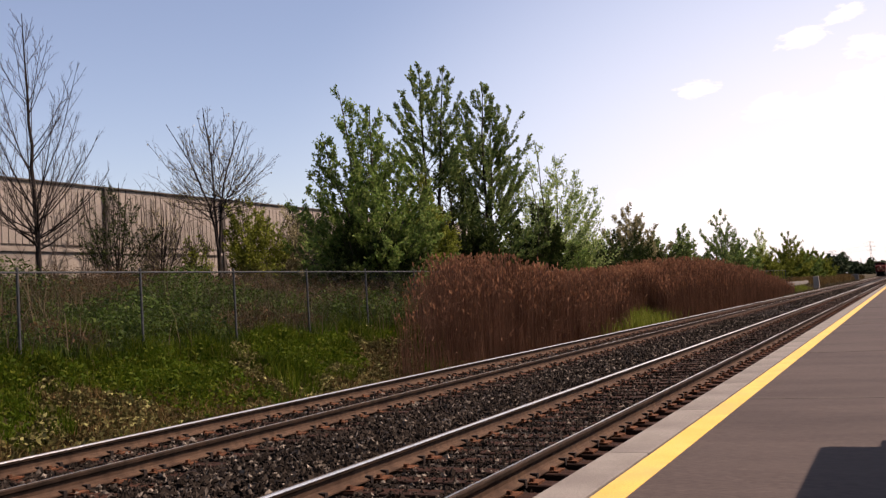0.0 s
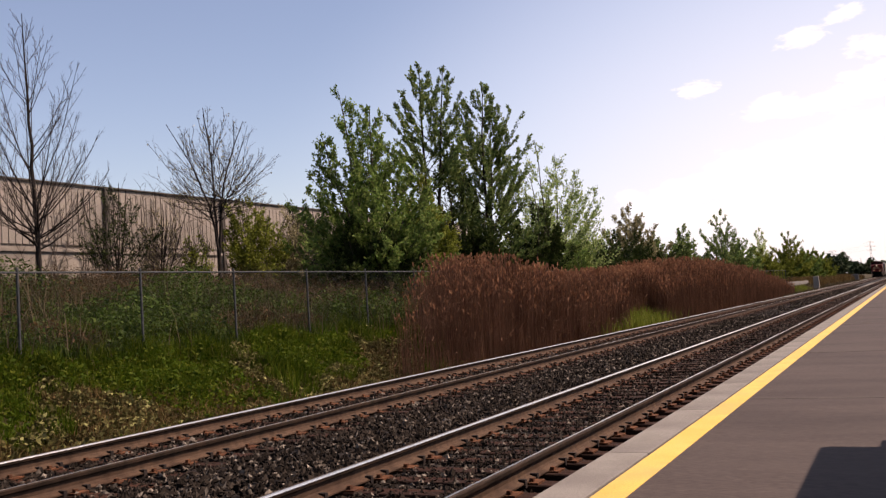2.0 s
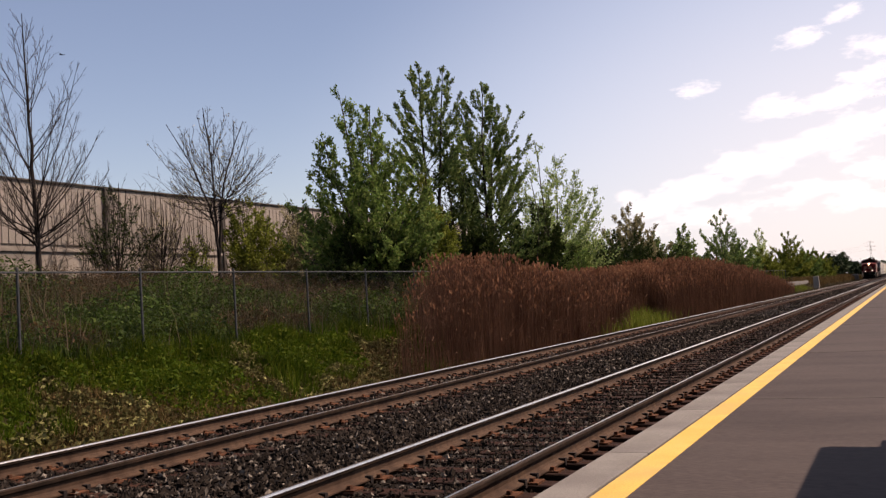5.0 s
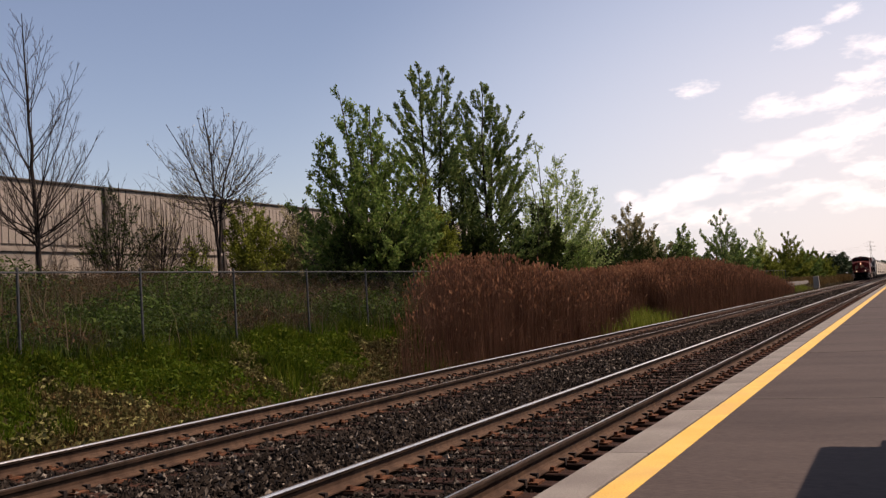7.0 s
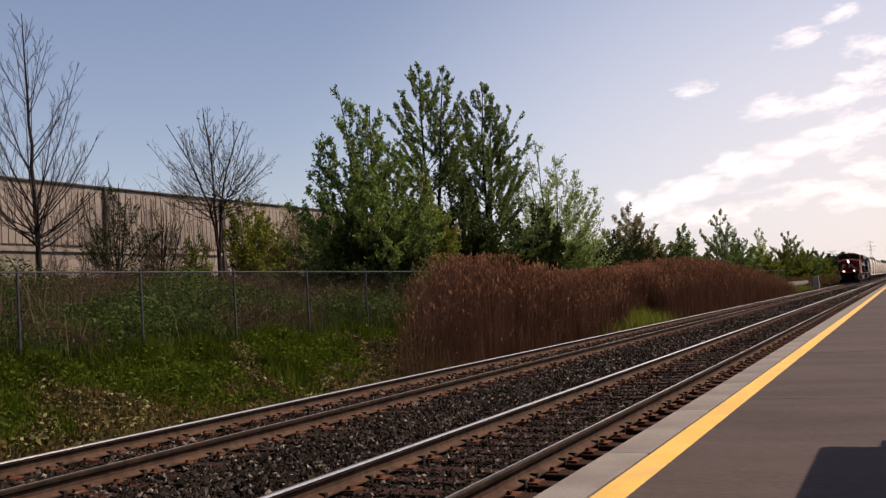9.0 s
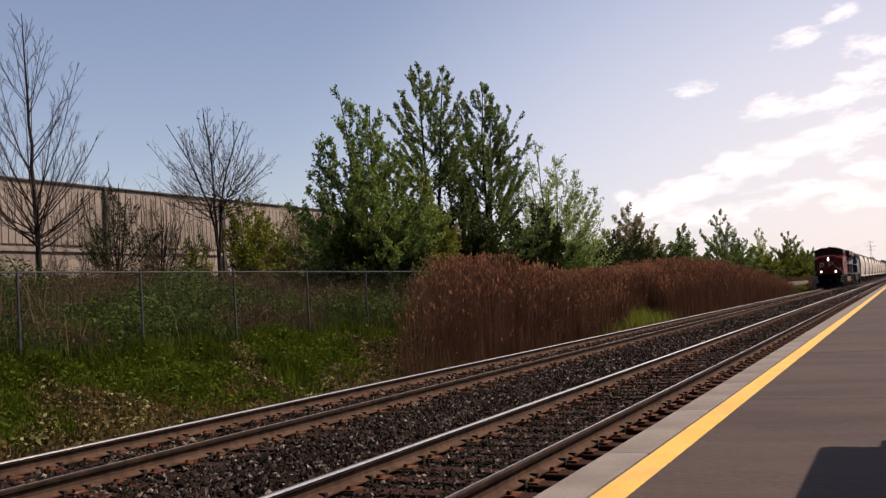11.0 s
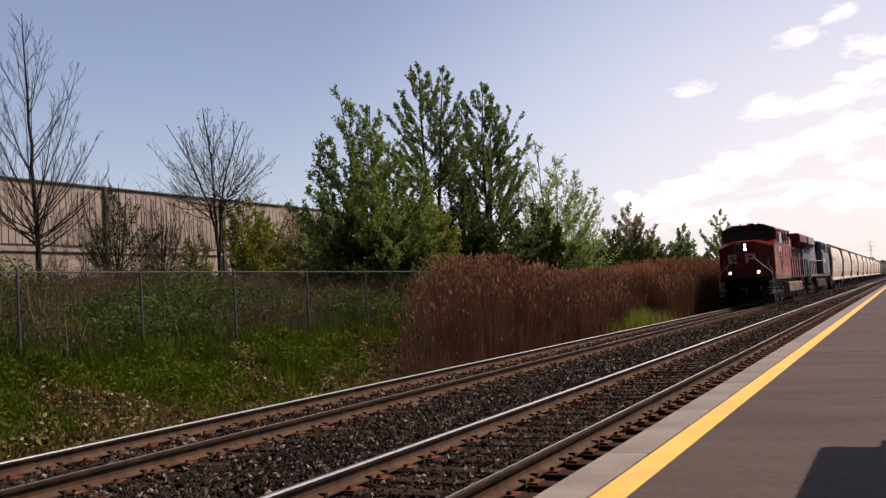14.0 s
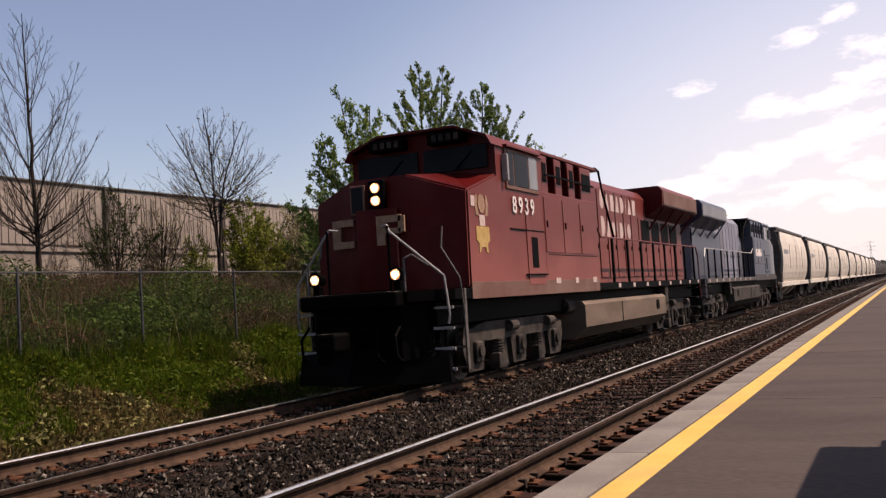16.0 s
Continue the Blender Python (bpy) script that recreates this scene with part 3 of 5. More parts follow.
def build_reeds():
    rng = np.random.default_rng(21)
    n = 78000
    y = 19.0 + 89 * rng.random(n) ** 1.25
    x = -10.9 - 4.9 * rng.random(n)
    edge = 19.3 + 2.4 * (-11.0 - x) + 1.3 * rng.standard_normal(n)
    keep = (y > edge) & (rng.random(n) < 0.04 + (y - 19.6 - 2.4 * (-11.0 - x)) / 9.0) & ~((np.abs(y - 45) < 3.5) & (x > -11.9))
    x, y = x[keep], y[keep]
    n = len(x)
    g = ground_z(x, y)
    top = np.interp(y, [20, 23, 27, 31, 36, 46, 58, 70, 85, 104, 110], [1.95, 2.45, 2.78, 2.5, 2.1, 2.15, 2.85, 2.75, 2.25, 1.2, 0.6]) + 0.35 * patchy(x, y, 0.45, 6.0)
    h = np.clip(top - 0.06 - g, 0.6, 4) * (1.05 - 0.33 * rng.random(n) ** 1.5)
    h = np.where(x > -11.6, h * rng.uniform(0.6, 1, n), h)
    h *= np.clip(0.6 + (y - 19.3 - 2.4 * (-11.0 - x)) / 6.0, 0.35, 1)
    a = rng.random(n) * 6.28
    lean = np.stack([np.cos(a), np.sin(a)], -1) * (0.16 * h * rng.random(n))[:, None]
    ends = np.concatenate([lean, h[:, None]], 1)
    base = np.stack([x, y, g - 0.05], -1)
    w = np.stack([np.cos(a + 1.5), np.sin(a + 1.5), 0 * a], -1) * (0.0042 + 0.00008 * y)[:, None]
    w2 = np.stack([-w[:, 1], w[:, 0], 0 * a], -1)
    v = np.stack([base - w, base + w, base + ends + w * 0.5, base + ends - w * 0.5, base - w2, base + w2, base + ends + w2 * 0.5, base + ends - w2 * 0.5], 1)
    k = 8 * np.arange(n)[:, None]
    f = np.concatenate([k + np.array([[0, 1, 2, 3]]), k + np.array([[4, 5, 6, 7]])])
    reeds = empty("reed_bed")
    tagged(reeds, "dense stand of dead brown reeds with feathery plumes", "reeds", kind="stuff")
    tagged(raw("reed_stalks", v.reshape(-1, 3), f, M_REED, reeds), kind="stuff")
    # leaf blades on the stalks
    m = 30000
    i = rng.integers(0, n, m)
    t = rng.uniform(0.25, 0.9, m)[:, None]
    p0 = base[i] + ends[i] * t
    b = rng.random(m) * 6.28
    ln = rng.uniform(0.2, 0.45, m)
    tip = p0 + np.stack([np.cos(b) * ln, np.sin(b) * ln, ln * rng.uniform(-0.3, 0.8, m)], -1)
    sd = np.stack([-np.sin(b), np.cos(b), 0 * b], -1) * 0.012
    v = np.stack([p0 - sd, p0 + sd, tip], 1)
    tagged(raw("reed_leaves", v.reshape(-1, 3), 3 * np.arange(m)[:, None] + np.array([[0, 1, 2]]), M_REED, reeds), kind="stuff")
    # plumes: three crossed spindles each
    q = np.nonzero(rng.random(n) < 0.5)[0]
    tp = base[q] + ends[q]
    nq = len(q)
    L = rng.uniform(0.08, 0.19, nq) * np.interp(y[q], [20, 32], [0.65, 1.0])
    vs = []
    for s in range(3):
        c = rng.random(nq) * 6.28
        sd = np.stack([np.cos(c), np.sin(c), 0.3 * np.sin(c * 3)], -1) * (L * 0.2)[:, None]
        dr = np.concatenate([lean[q] / h[q][:, None] * 1.5 + 0.25 * rng.standard_normal((nq, 2)), np.ones((nq, 1))], 1) * L[:, None]
        vs.append(np.stack([tp - dr * 0.3, tp + dr * 0.2 + sd, tp + dr * 0.85, tp + dr * 0.25 - sd], 1))
    v = np.concatenate(vs).reshape(-1, 3)
    tagged(raw("reed_plumes", v, 4 * np.arange(3 * nq)[:, None] + np.array([[0, 1, 2, 3]]), M_PLUME, reeds), kind="stuff")


build_reeds()


# ---- warehouse wall behind the bank ----
WALL_X = -30.0


def build_warehouse():
    w = empty("warehouse", pose(WALL_X, 0, 0))
    tagged(w, "long low warehouse with ribbed precast concrete panels", "warehouse")
    part("wall", boxed(-0.6, -0.12, -20, 62, 1.5, 6.9), M_WALL_DARK, w, "wall behind the panels")
    # one ribbed panel, repeated
    width = 7.6
    bm = bmesh.new()
    box(bm, -0.12, 0.0, 0.05, width - 0.05, 4.35, 6.94, bevel=0.015)
    ribs = 23
    first = part("panel", bm, M_WALL, w)
    rib = part("rib", boxed(0.0, 0.05, -0.136, 0.136, 4.5, 6.72, bevel=0.012), M_WALL, w)
    low = part("base_panel", boxed(-0.12, 0.02, 0.02, width - 0.02, 1.5, 4.22, bevel=0.015), M_WALL, w)
    ledge = part("ledge", boxed(-0.12, 0.09, 0.0, width - 0.01, 4.22, 4.35, bevel=0.01), M_WALL, w)
    cope = part("coping", boxed(-0.62, 0.07, 0.0, width - 0.004, 6.94, 7.01, bevel=0.01), M_WALL_DARK, w)
    # Dark pilaster standing proud of each panel joint.
    pil = part("downpipe", boxed(0.05, 0.16, -0.09, 0.09, 2.2, 6.94, bevel=0.02), M_WALL_DARK, w, "dark pilaster at a panel joint")
    start = 30.3 - 7.6 * 6
    for k in range(11):
        for o in (first, low, ledge, cope, pil):
            c = o
            if k:
                c = o.copy()
                scene.collection.objects.link(c)
            c.location.y = start + width * k
        for j in range(ribs):
            c = rib
            if k or j:
                c = rib.copy()
                scene.collection.objects.link(c)
            c.location.y = start + width * k + 0.25 + (width - 0.5) * (j + 0.5) / ribs
    part("roof", boxed(-40, -0.62, -20, 62, 6.6, 6.9), M_WALL_DARK, w)


build_warehouse()


def build_vines():
    """Dead creepers on the warehouse panels and over their coping."""
    rng = np.random.default_rng(91)
    lines = []
    for k in range(95):
        y0 = rng.uniform(26.5, 36.5) if k < 60 else rng.uniform(38.0, 50.0)
        top = rng.uniform(4.6, 7.3)
        t = np.linspace(0, 1, 9)[:, None]
        way = np.cumsum(rng.standard_normal((9, 1)) * 0.16, 0)
        out = 0.10 + 0.10 * rng.random() + 0.25 * np.maximum(t - 0.85, 0)
        p = np.concatenate([WALL_X + out + 0 * t, y0 + way + 0.6 * t * rng.standard_normal(), 2.1 + (top - 2.1) * t], 1)
        lines.append((p, 0.022, 0.008))
        for q in range(9):
            i = rng.integers(2, 9)
            d = np.array([0.12 * rng.random(), rng.standard_normal() * 0.55, 0.25 + 0.3 * rng.random()])
            w = np.linspace(0, 1, 4)[:, None]
            lines.append((p[i] + w * d + w ** 2 * np.array([0.05, 0, -0.12 * rng.random()]), 0.010, 0.004))
    v, f = tubes(lines, 4)
    tagged(raw("dead_vines", v, f, M_TWIG), "dead brown creepers climbing the warehouse panels", "vines", kind="stuff")


build_vines()


# ---- chain-link fence ----
def build_fence():
    f = empty("chain_link_fence", pose(FENCE_X, 0, 0))
    tagged(f, "galvanised chain-link fence on the bank", "fence")
    step, y0, n = 3.05, 12.2 - 3.05 * 4, 44
    zt = 2.40
    post = part("post", rod(bmesh.new(), (0, 0, 0.3), (0, 0, zt + 0.02), 0.026, 8), M_FENCE, f)
    cap = part("post_cap", rod(bmesh.new(), (0, 0, zt + 0.02), (0, 0, zt + 0.07), 0.03, 8, 0.01), M_FENCE, f)
    for k in range(n):
        for o in (post, cap):
            c = o
            if k:
                c = o.copy()
                scene.collection.objects.link(c)
            c.location.y = y0 + step * k
    part("top_rail", rod(bmesh.new(), (0, y0, zt - 0.02), (0, y0 + step * (n - 1), zt - 0.02), 0.018, 6), M_FENCE, f)
    # woven wires
    y = np.arange(y0, y0 + step * 18, 0.075)
    h, r = 1.62, 0.0008
    vs = []
    for sgn in (1, -1):
        a = np.stack([0 * y + 0.002 * sgn, y, 0 * y + zt - h], -1)
        b = a + np.array([0, sgn * h, h])
        d = np.array([0, -sgn, 1]) * r
        e = np.array([1.4 * r, 0, 0])
        vs.append(np.stack([a - d, a + d, b + d, b - d], 1))
        vs.append(np.stack([a - e, a + e, b + e, b - e], 1))
    v = np.concatenate(vs).reshape(-1, 3)
    tagged(raw("wire_mesh", v, np.arange(len(v)).reshape(-1, 4), M_FENCE, f), "woven wire mesh", kind="stuff")


build_fence()


# ---- trees ----
def limb_line(rng, p, az, el, ln, curl, bend=0.02):
    """A limb that sets out at a slope and curls upwards."""
    u = np.linspace(0, 1, 7)[:, None]
    d = np.array([math.cos(az) * math.cos(el), math.sin(az) * math.cos(el), math.sin(el)])
    out = p + u * d * ln + u ** 2.2 * np.array([-d[0] * 0.35 * curl, -d[1] * 0.35 * curl, curl]) * ln * 0.35
    return out + np.concatenate([np.zeros((1, 3)), np.cumsum(bend * ln * 0.5 * rng.standard_normal((6, 3)), 0)])


def on_line(pts, fr):
    x = min(max(fr, 0.0), 0.999) * (len(pts) - 1)
    i = int(x)
    return pts[i] + (pts[i + 1] - pts[i]) * (x - i), (pts[i + 1] - pts[i]) / (np.linalg.norm(pts[i + 1] - pts[i]) + 1e-9)


def skeleton(rng, h, shape, limbs, rise, stems, curl, shoots, sub, thick, low=0.06, shoot_len=0.34, fork=0.8, wander=0.5):
    """Stems, limbs, shoots and twigs: (points, start radius, end radius, level).
    shape: (height, reach) pairs of the crown, in parts of the height and in metres; rise: slope of the lowest and the topmost limbs;
    stems: (lean in x, lean in y, part of the height, part of the reach) each."""
    out = []
    hs, rs = [q[0] for q in shape], [q[1] for q in shape]
    for lx, ly, part_h, part_r in stems:
        t = np.linspace(0, 1, 14)[:, None]
        wob = np.cumsum(0.006 * h * rng.standard_normal((14, 2)) * 0.5, 0)
        hh = h * part_h
        trunk = np.concatenate([t ** fork * np.array([[lx, ly]]) + wob * np.minimum(t * 3, 1), t * hh], 1)
        trunk[0, :2] = 0
        out.append((trunk, h * thick * 0.5 * part_h, 0.012, 0))
        count = int(limbs * part_r)
        for k in range(count):
            e = hs[0] + (1.0 - hs[0]) * ((k + rng.random()) / count)
            reach = float(np.interp(e, hs, rs)) * part_r * rng.uniform(0.75, 1.5)
            g = (e - hs[0]) / (1 - hs[0])
            el = radians(min(max(rise[0] + (rise[1] - rise[0]) * g + rng.uniform(-9, 9), 4), 84))
            up = reach * math.tan(el) * (1 + 0.25 * curl)
            f = min(max((e * hh - up) / hh, low + 0.2 * e * rng.random()), 0.97)
            p, _ = on_line(trunk, f)
            ln = math.hypot(reach, max(e * hh - p[2], 0.05)) / (1 + 0.2 * curl)
            el = math.atan2(max(e * hh - p[2], 0.05), reach) - 0.22 * curl
            az = k * 2.39996 + rng.uniform(-wander, wander)
            pts = limb_line(rng, p, az, el, ln, curl)
            rad = max(h * thick * 0.16 * (1.1 - f), 0.012)
            out.append((pts, rad, 0.006, 1))
            for q in range(max(3, int(shoots * (0.5 + ln / 3)))):
                fr = 0.22 + 0.76 * (q + rng.random()) / max(3, int(shoots * (0.5 + ln / 3)))
                b, d = on_line(pts, fr)
                side = np.cross(d, rng.standard_normal(3))
                side /= np.linalg.norm(side) + 1e-9
                dv = d + 0.75 * side * np.array([1, 1, 0.7]) + np.array([0, 0, 0.22])
                dv /= np.linalg.norm(dv)
                tl = (0.2 + shoot_len * ln * (1.12 - fr)) * rng.uniform(0.7, 1.25)
                w = np.linspace(0, 1, 4)[:, None]
                sh = b + w * dv * tl + w ** 2 * np.array([0, 0, 0.2 * tl]) + 0.02 * tl * rng.standard_normal((4, 3)) * w
                out.append((sh, max(rad * 0.35, 0.007), 0.004, 2))
                for z in range(sub):
                    b2, d2 = on_line(sh, 0.25 + 0.7 * (z + rng.random()) / sub)
                    s2 = np.cross(d2, rng.standard_normal(3))
                    s2 /= np.linalg.norm(s2) + 1e-9
                    d2 = d2 + 0.7 * s2 + np.array([0, 0, 0.2])
                    d2 /= np.linalg.norm(d2)
                    out.append((b2 + np.linspace(0, 1, 3)[:, None] * d2 * tl * rng.uniform(0.25, 0.5), 0.0042, 0.0025, 3))
    return out


def leaves(rng, lines, n, size, scatter, inner=0.3):
    """Leaves in sleeves round the limbs and shoots."""
    segs = [(np.asarray(p), lv) for p, _, _, lv in lines if lv > 0]
    wt = np.array([np.linalg.norm(p[-1] - p[0]) * (0.7, 1.3, 1.3)[lv - 1] for p, lv in segs])
    pick = rng.choice(len(segs), n, p=wt / wt.sum())
    c, tang = np.empty((n, 3)), np.empty((n, 3))
    t = rng.random(n)
    for k in np.unique(pick):
        p, lv = segs[k]
        q = np.nonzero(pick == k)[0]
        lo = inner if lv == 1 else 0.12
        x = np.clip(lo + (1.03 - lo) * t[q], 0, 1) * (len(p) - 1)
        i = np.minimum(x.astype(int), len(p) - 2)
        c[q] = p[i] + (p[i + 1] - p[i]) * (x - i)[:, None]
        tang[q] = (p[-1] - p[0]) / (np.linalg.norm(p[-1] - p[0]) + 1e-6)
    off = rng.standard_normal((n, 3))
    off /= np.linalg.norm(off, axis=1)[:, None]
    c += off * scatter * (rng.random(n) ** 0.5)[:, None]
    d = 0.6 * rng.standard_normal((n, 3)) + 0.9 * tang + 0.5 * off + np.array([0, 0, 0.15])
    d /= np.linalg.norm(d, axis=1)[:, None]
    e = np.cross(d, rng.standard_normal((n, 3)))
    e /= np.linalg.norm(e, axis=1)[:, None] + 1e-9
    L = size * rng.uniform(0.55, 1.35, n)[:, None]
    v = np.stack([c - d * L * 0.45, c + e * L * 0.27, c + d * L * 0.55, c - e * L * 0.27], 1)
    return v.reshape(-1, 3), np.arange(4 * n).reshape(-1, 4)


UPRIGHT = ((0, 0, 1, 1),)


def tree(name, label, x, y, top, shape, limbs, rise, n_leaf, leaf, mat_leaf, seed, stems=UPRIGHT, curl=0.5, shoots=5, sub=0, scatter=0.12, inner=0.3, bark=None, thick=0.022, low=0.06, shoot_len=0.34, fork=0.8, category="tree"):
    rng = np.random.default_rng(seed)
    z = float(ground_z(np.array(x), np.array(y))) - 0.1
    t = empty(name, pose(x, y, z))
    tagged(t, label, category)
    lines = skeleton(rng, top - z, shape, limbs, rise, stems, curl, shoots, sub, thick, low, shoot_len, fork)
    k = (top - z) / max(l[0][:, 2].max() for l in lines)
    lines = [(l[0] * np.array([1, 1, k]), l[1], l[2], l[3]) for l in lines]
    v, f = tubes([l[:3] for l in lines if l[3] < 2], 6)
    v2, f2 = tubes([l[:3] for l in lines if l[3] > 1], 3)
    raw("trunk", v, f, bark or M_BARK, t, smooth=True)
    tagged(raw("twigwork", v2, f2, M_TWIG, t), kind="stuff")
    if n_leaf:
        v, f = leaves(rng, lines, n_leaf, leaf, scatter, inner)
        raw("crown", v, f, mat_leaf, t)
    return t


def bush(label, x, y, top, r, n_leaf, leaf, mat, seed, sub=0, scatter=0.16, bark=None):
    """A shrub of many stems, leafy to the ground."""
    rng = random.Random(seed)
    stems = [(rng.uniform(-0.6, 0.6) * r, rng.uniform(-0.9, 0.9) * r, rng.uniform(0.68, 1.0), 0.62) for _ in range(7)]
    shape = ((0.10, 0.75 * r), (0.3, r), (0.6, 0.85 * r), (0.85, 0.5 * r), (1.0, 0.15 * r))
    return tree("shrub", label, x, y, top, shape, 13, (12, 68), n_leaf, leaf, mat, seed, stems, 0.4, 4, sub, scatter, 0.15, bark, 0.014, 0.02, category="shrub")


def build_trees():
    # bare trees before the warehouse
    tree("bare_tree", "tall slender tree, still bare in spring", -25.0, 22.4, 11.5, ((0.28, 1.7), (0.45, 2.15), (0.62, 1.85), (0.76, 1.3), (0.9, 0.7), (1.0, 0.08)), 50, (44, 66), 200, 0.05, M_LEAF_BROWN, 131,
         ((0.0, -0.45, 1, 1),), 0.8, 6, 4, 0.05, 0.5, M_BARK_DARK, 0.022, 0.17, 0.30)
    tree("bare_tree", "spreading bare tree with a few young leaves", -25.0, 31.35, 9.75, ((0.48, 2.2), (0.62, 2.6), (0.76, 2.45), (0.9, 1.5), (1.0, 0.3)), 38, (8, 70), 1100, 0.09, M_LEAF_BROWN, 232,
         ((0.0, -0.6, 1, 0.85), (0.5, 1.4, 0.95, 0.75), (-0.4, -2.2, 0.88, 0.75)), 0.3, 5, 3, 0.08, 0.5, M_BARK_DARK, 0.02, 0.36, 0.32, 2.6)
    bush("leafless twiggy shrub by the warehouse", -27.5, 28.3, 6.7, 2.1, 3500, 0.09, M_UNDER_SHADE, 33, 3, 0.1, M_BARK_DARK)
    bush("low leafless shrub by the warehouse", -27.8, 31.0, 6.5, 1.9, 2200, 0.07, M_LEAF_BROWN, 36, 3, 0.1, M_BARK_DARK)
    bush("yellow-green budding shrub by the warehouse", -26.0, 34.9, 6.5, 2.1, 10500, 0.13, M_LEAF_YELLOW, 34)
    bush("brown budding shrub by the warehouse", -27.0, 39.2, 6.4, 2.2, 9000, 0.10, M_LEAF_BROWN, 35, 2)
    # Dark scrub added to deepen the wall end that lies in shadow.
    bush("dark vines and scrub over the shaded end of the warehouse wall", -28.2, 43.0, 6.9, 2.3, 9000, 0.12, M_UNDER_SHADE, 38, 2, 0.16, M_BARK_DARK)
    bush("low yellow-green shrub beside the bare tree", -25.2, 30.2, 4.7, 0.8, 1500, 0.11, M_LEAF_YELLOW, 37)
    # the main group
    tree("maple_tree", "broad bright green maple in fresh leaf", -19.0, 33.7, 9.9, ((0.05, 2.4), (0.2, 3.1), (0.42, 3.0), (0.62, 2.3), (0.80, 1.3), (0.92, 0.7), (1.0, 0.12)), 46, (8, 56), 58000, 0.13, M_LEAF_MAPLE, 141,
         ((-0.3, -1.8, 1.0, 0.75), (0.1, -0.3, 0.94, 0.85), (-0.6, 0.9, 0.83, 0.8), (0.4, 1.9, 0.74, 0.75), (-0.6, -2.6, 0.76, 0.95)), 0.45, 4, 0, 0.12, 0.2, None, 0.02, 0.02)
    tree("poplar_tree", "tall poplar with upswept leafy branches", -21.0, 42.9, 13.4, ((0.50, 2.0), (0.60, 2.8), (0.72, 2.5), (0.86, 1.5), (0.94, 0.9), (1.0, 0.15)), 32, (22, 56), 17000, 0.135, M_LEAF_DARK, 142,
         ((-0.3, 0.1, 0.985, 1.0), (0.2, 1.6, 1.0, 0.72)), 0.6, 2.2, 0, 0.12, 0.25, M_BARK_DARK, 0.022, 0.3, 0.26)
    tree("poplar_tree", "dense dark green poplar", -20.0, 47.6, 13.1, ((0.08, 2.5), (0.25, 2.9), (0.5, 2.8), (0.66, 2.45), (0.82, 1.6), (0.93, 0.85), (1.0, 0.12)), 70, (14, 60), 46000, 0.135, M_LEAF_DARK, 143,
         ((0.1, 0.6, 1.0, 1.0), (0.0, 1.7, 0.93, 0.55)), 0.55, 3, 0, 0.12, 0.25, M_BARK_DARK, 0.022, 0.04)
    tree("open_tree", "open green tree, its leaves paled for the sky between them", -20.0, 58.4, 10.8, ((0.06, 3.2), (0.3, 4.0), (0.55, 3.3), (0.78, 1.9), (0.92, 0.9), (1.0, 0.2)), 34, (12, 58), 21000, 0.165, M_LEAF_OPEN, 144,
         ((0.0, -2.6, 1.0, 0.75), (0.3, 0.4, 0.94, 0.85), (0.6, 3.4, 0.86, 0.85), (1.2, 6.4, 0.74, 0.8), (0.2, -4.5, 0.75, 0.8)), 0.5, 4, 0, 0.17, 0.2, None, 0.02, 0.04)
    bush("yellow-green shrub among the trees", -18.2, 37.3, 7.0, 2.2, 12000, 0.14, M_LEAF_YELLOW, 45)
    bush("dark green undergrowth below the trees", -18.6, 50.5, 6.4, 3.2, 15000, 0.17, M_UNDER_SHADE, 46, 0, 0.2)
    bush("dark green undergrowth below the open tree", -18.6, 61.5, 5.0, 3.6, 12000, 0.18, M_UNDER_SHADE, 47, 0, 0.2)
    tree("poplar_tree", "dark twiggy young poplar between taller ones", -20.6, 44.9, 9.2, ((0.06, 1.5), (0.4, 1.7), (0.75, 1.1), (1.0, 0.15)), 34, (20, 62), 4200, 0.15, M_UNDER_SHADE, 148,
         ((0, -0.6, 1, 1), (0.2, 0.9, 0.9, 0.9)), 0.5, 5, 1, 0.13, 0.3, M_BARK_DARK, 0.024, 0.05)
    bush("dark green undergrowth below the maple", -18.6, 32.4, 4.8, 2.8, 13000, 0.17, M_UNDER_SHADE, 49, 0, 0.18)
    bush("dark green undergrowth before the poplars", -18.4, 42.0, 5.6, 2.8, 13000, 0.17, M_UNDER_SHADE, 50, 0, 0.18)
    bush("bright green bush before the open tree", -17.8, 55.0, 4.6, 1.8, 5000, 0.16, M_LEAF_MAPLE, 51, 0, 0.17)
    # along the line towards the distance
    bushy = ((0.03, 0.9), (0.25, 1.1), (0.55, 1.0), (0.8, 0.65), (1.0, 0.12))
    spired = ((0.03, 1.1), (0.3, 1.0), (0.6, 0.7), (0.85, 0.36), (1.0, 0.06))
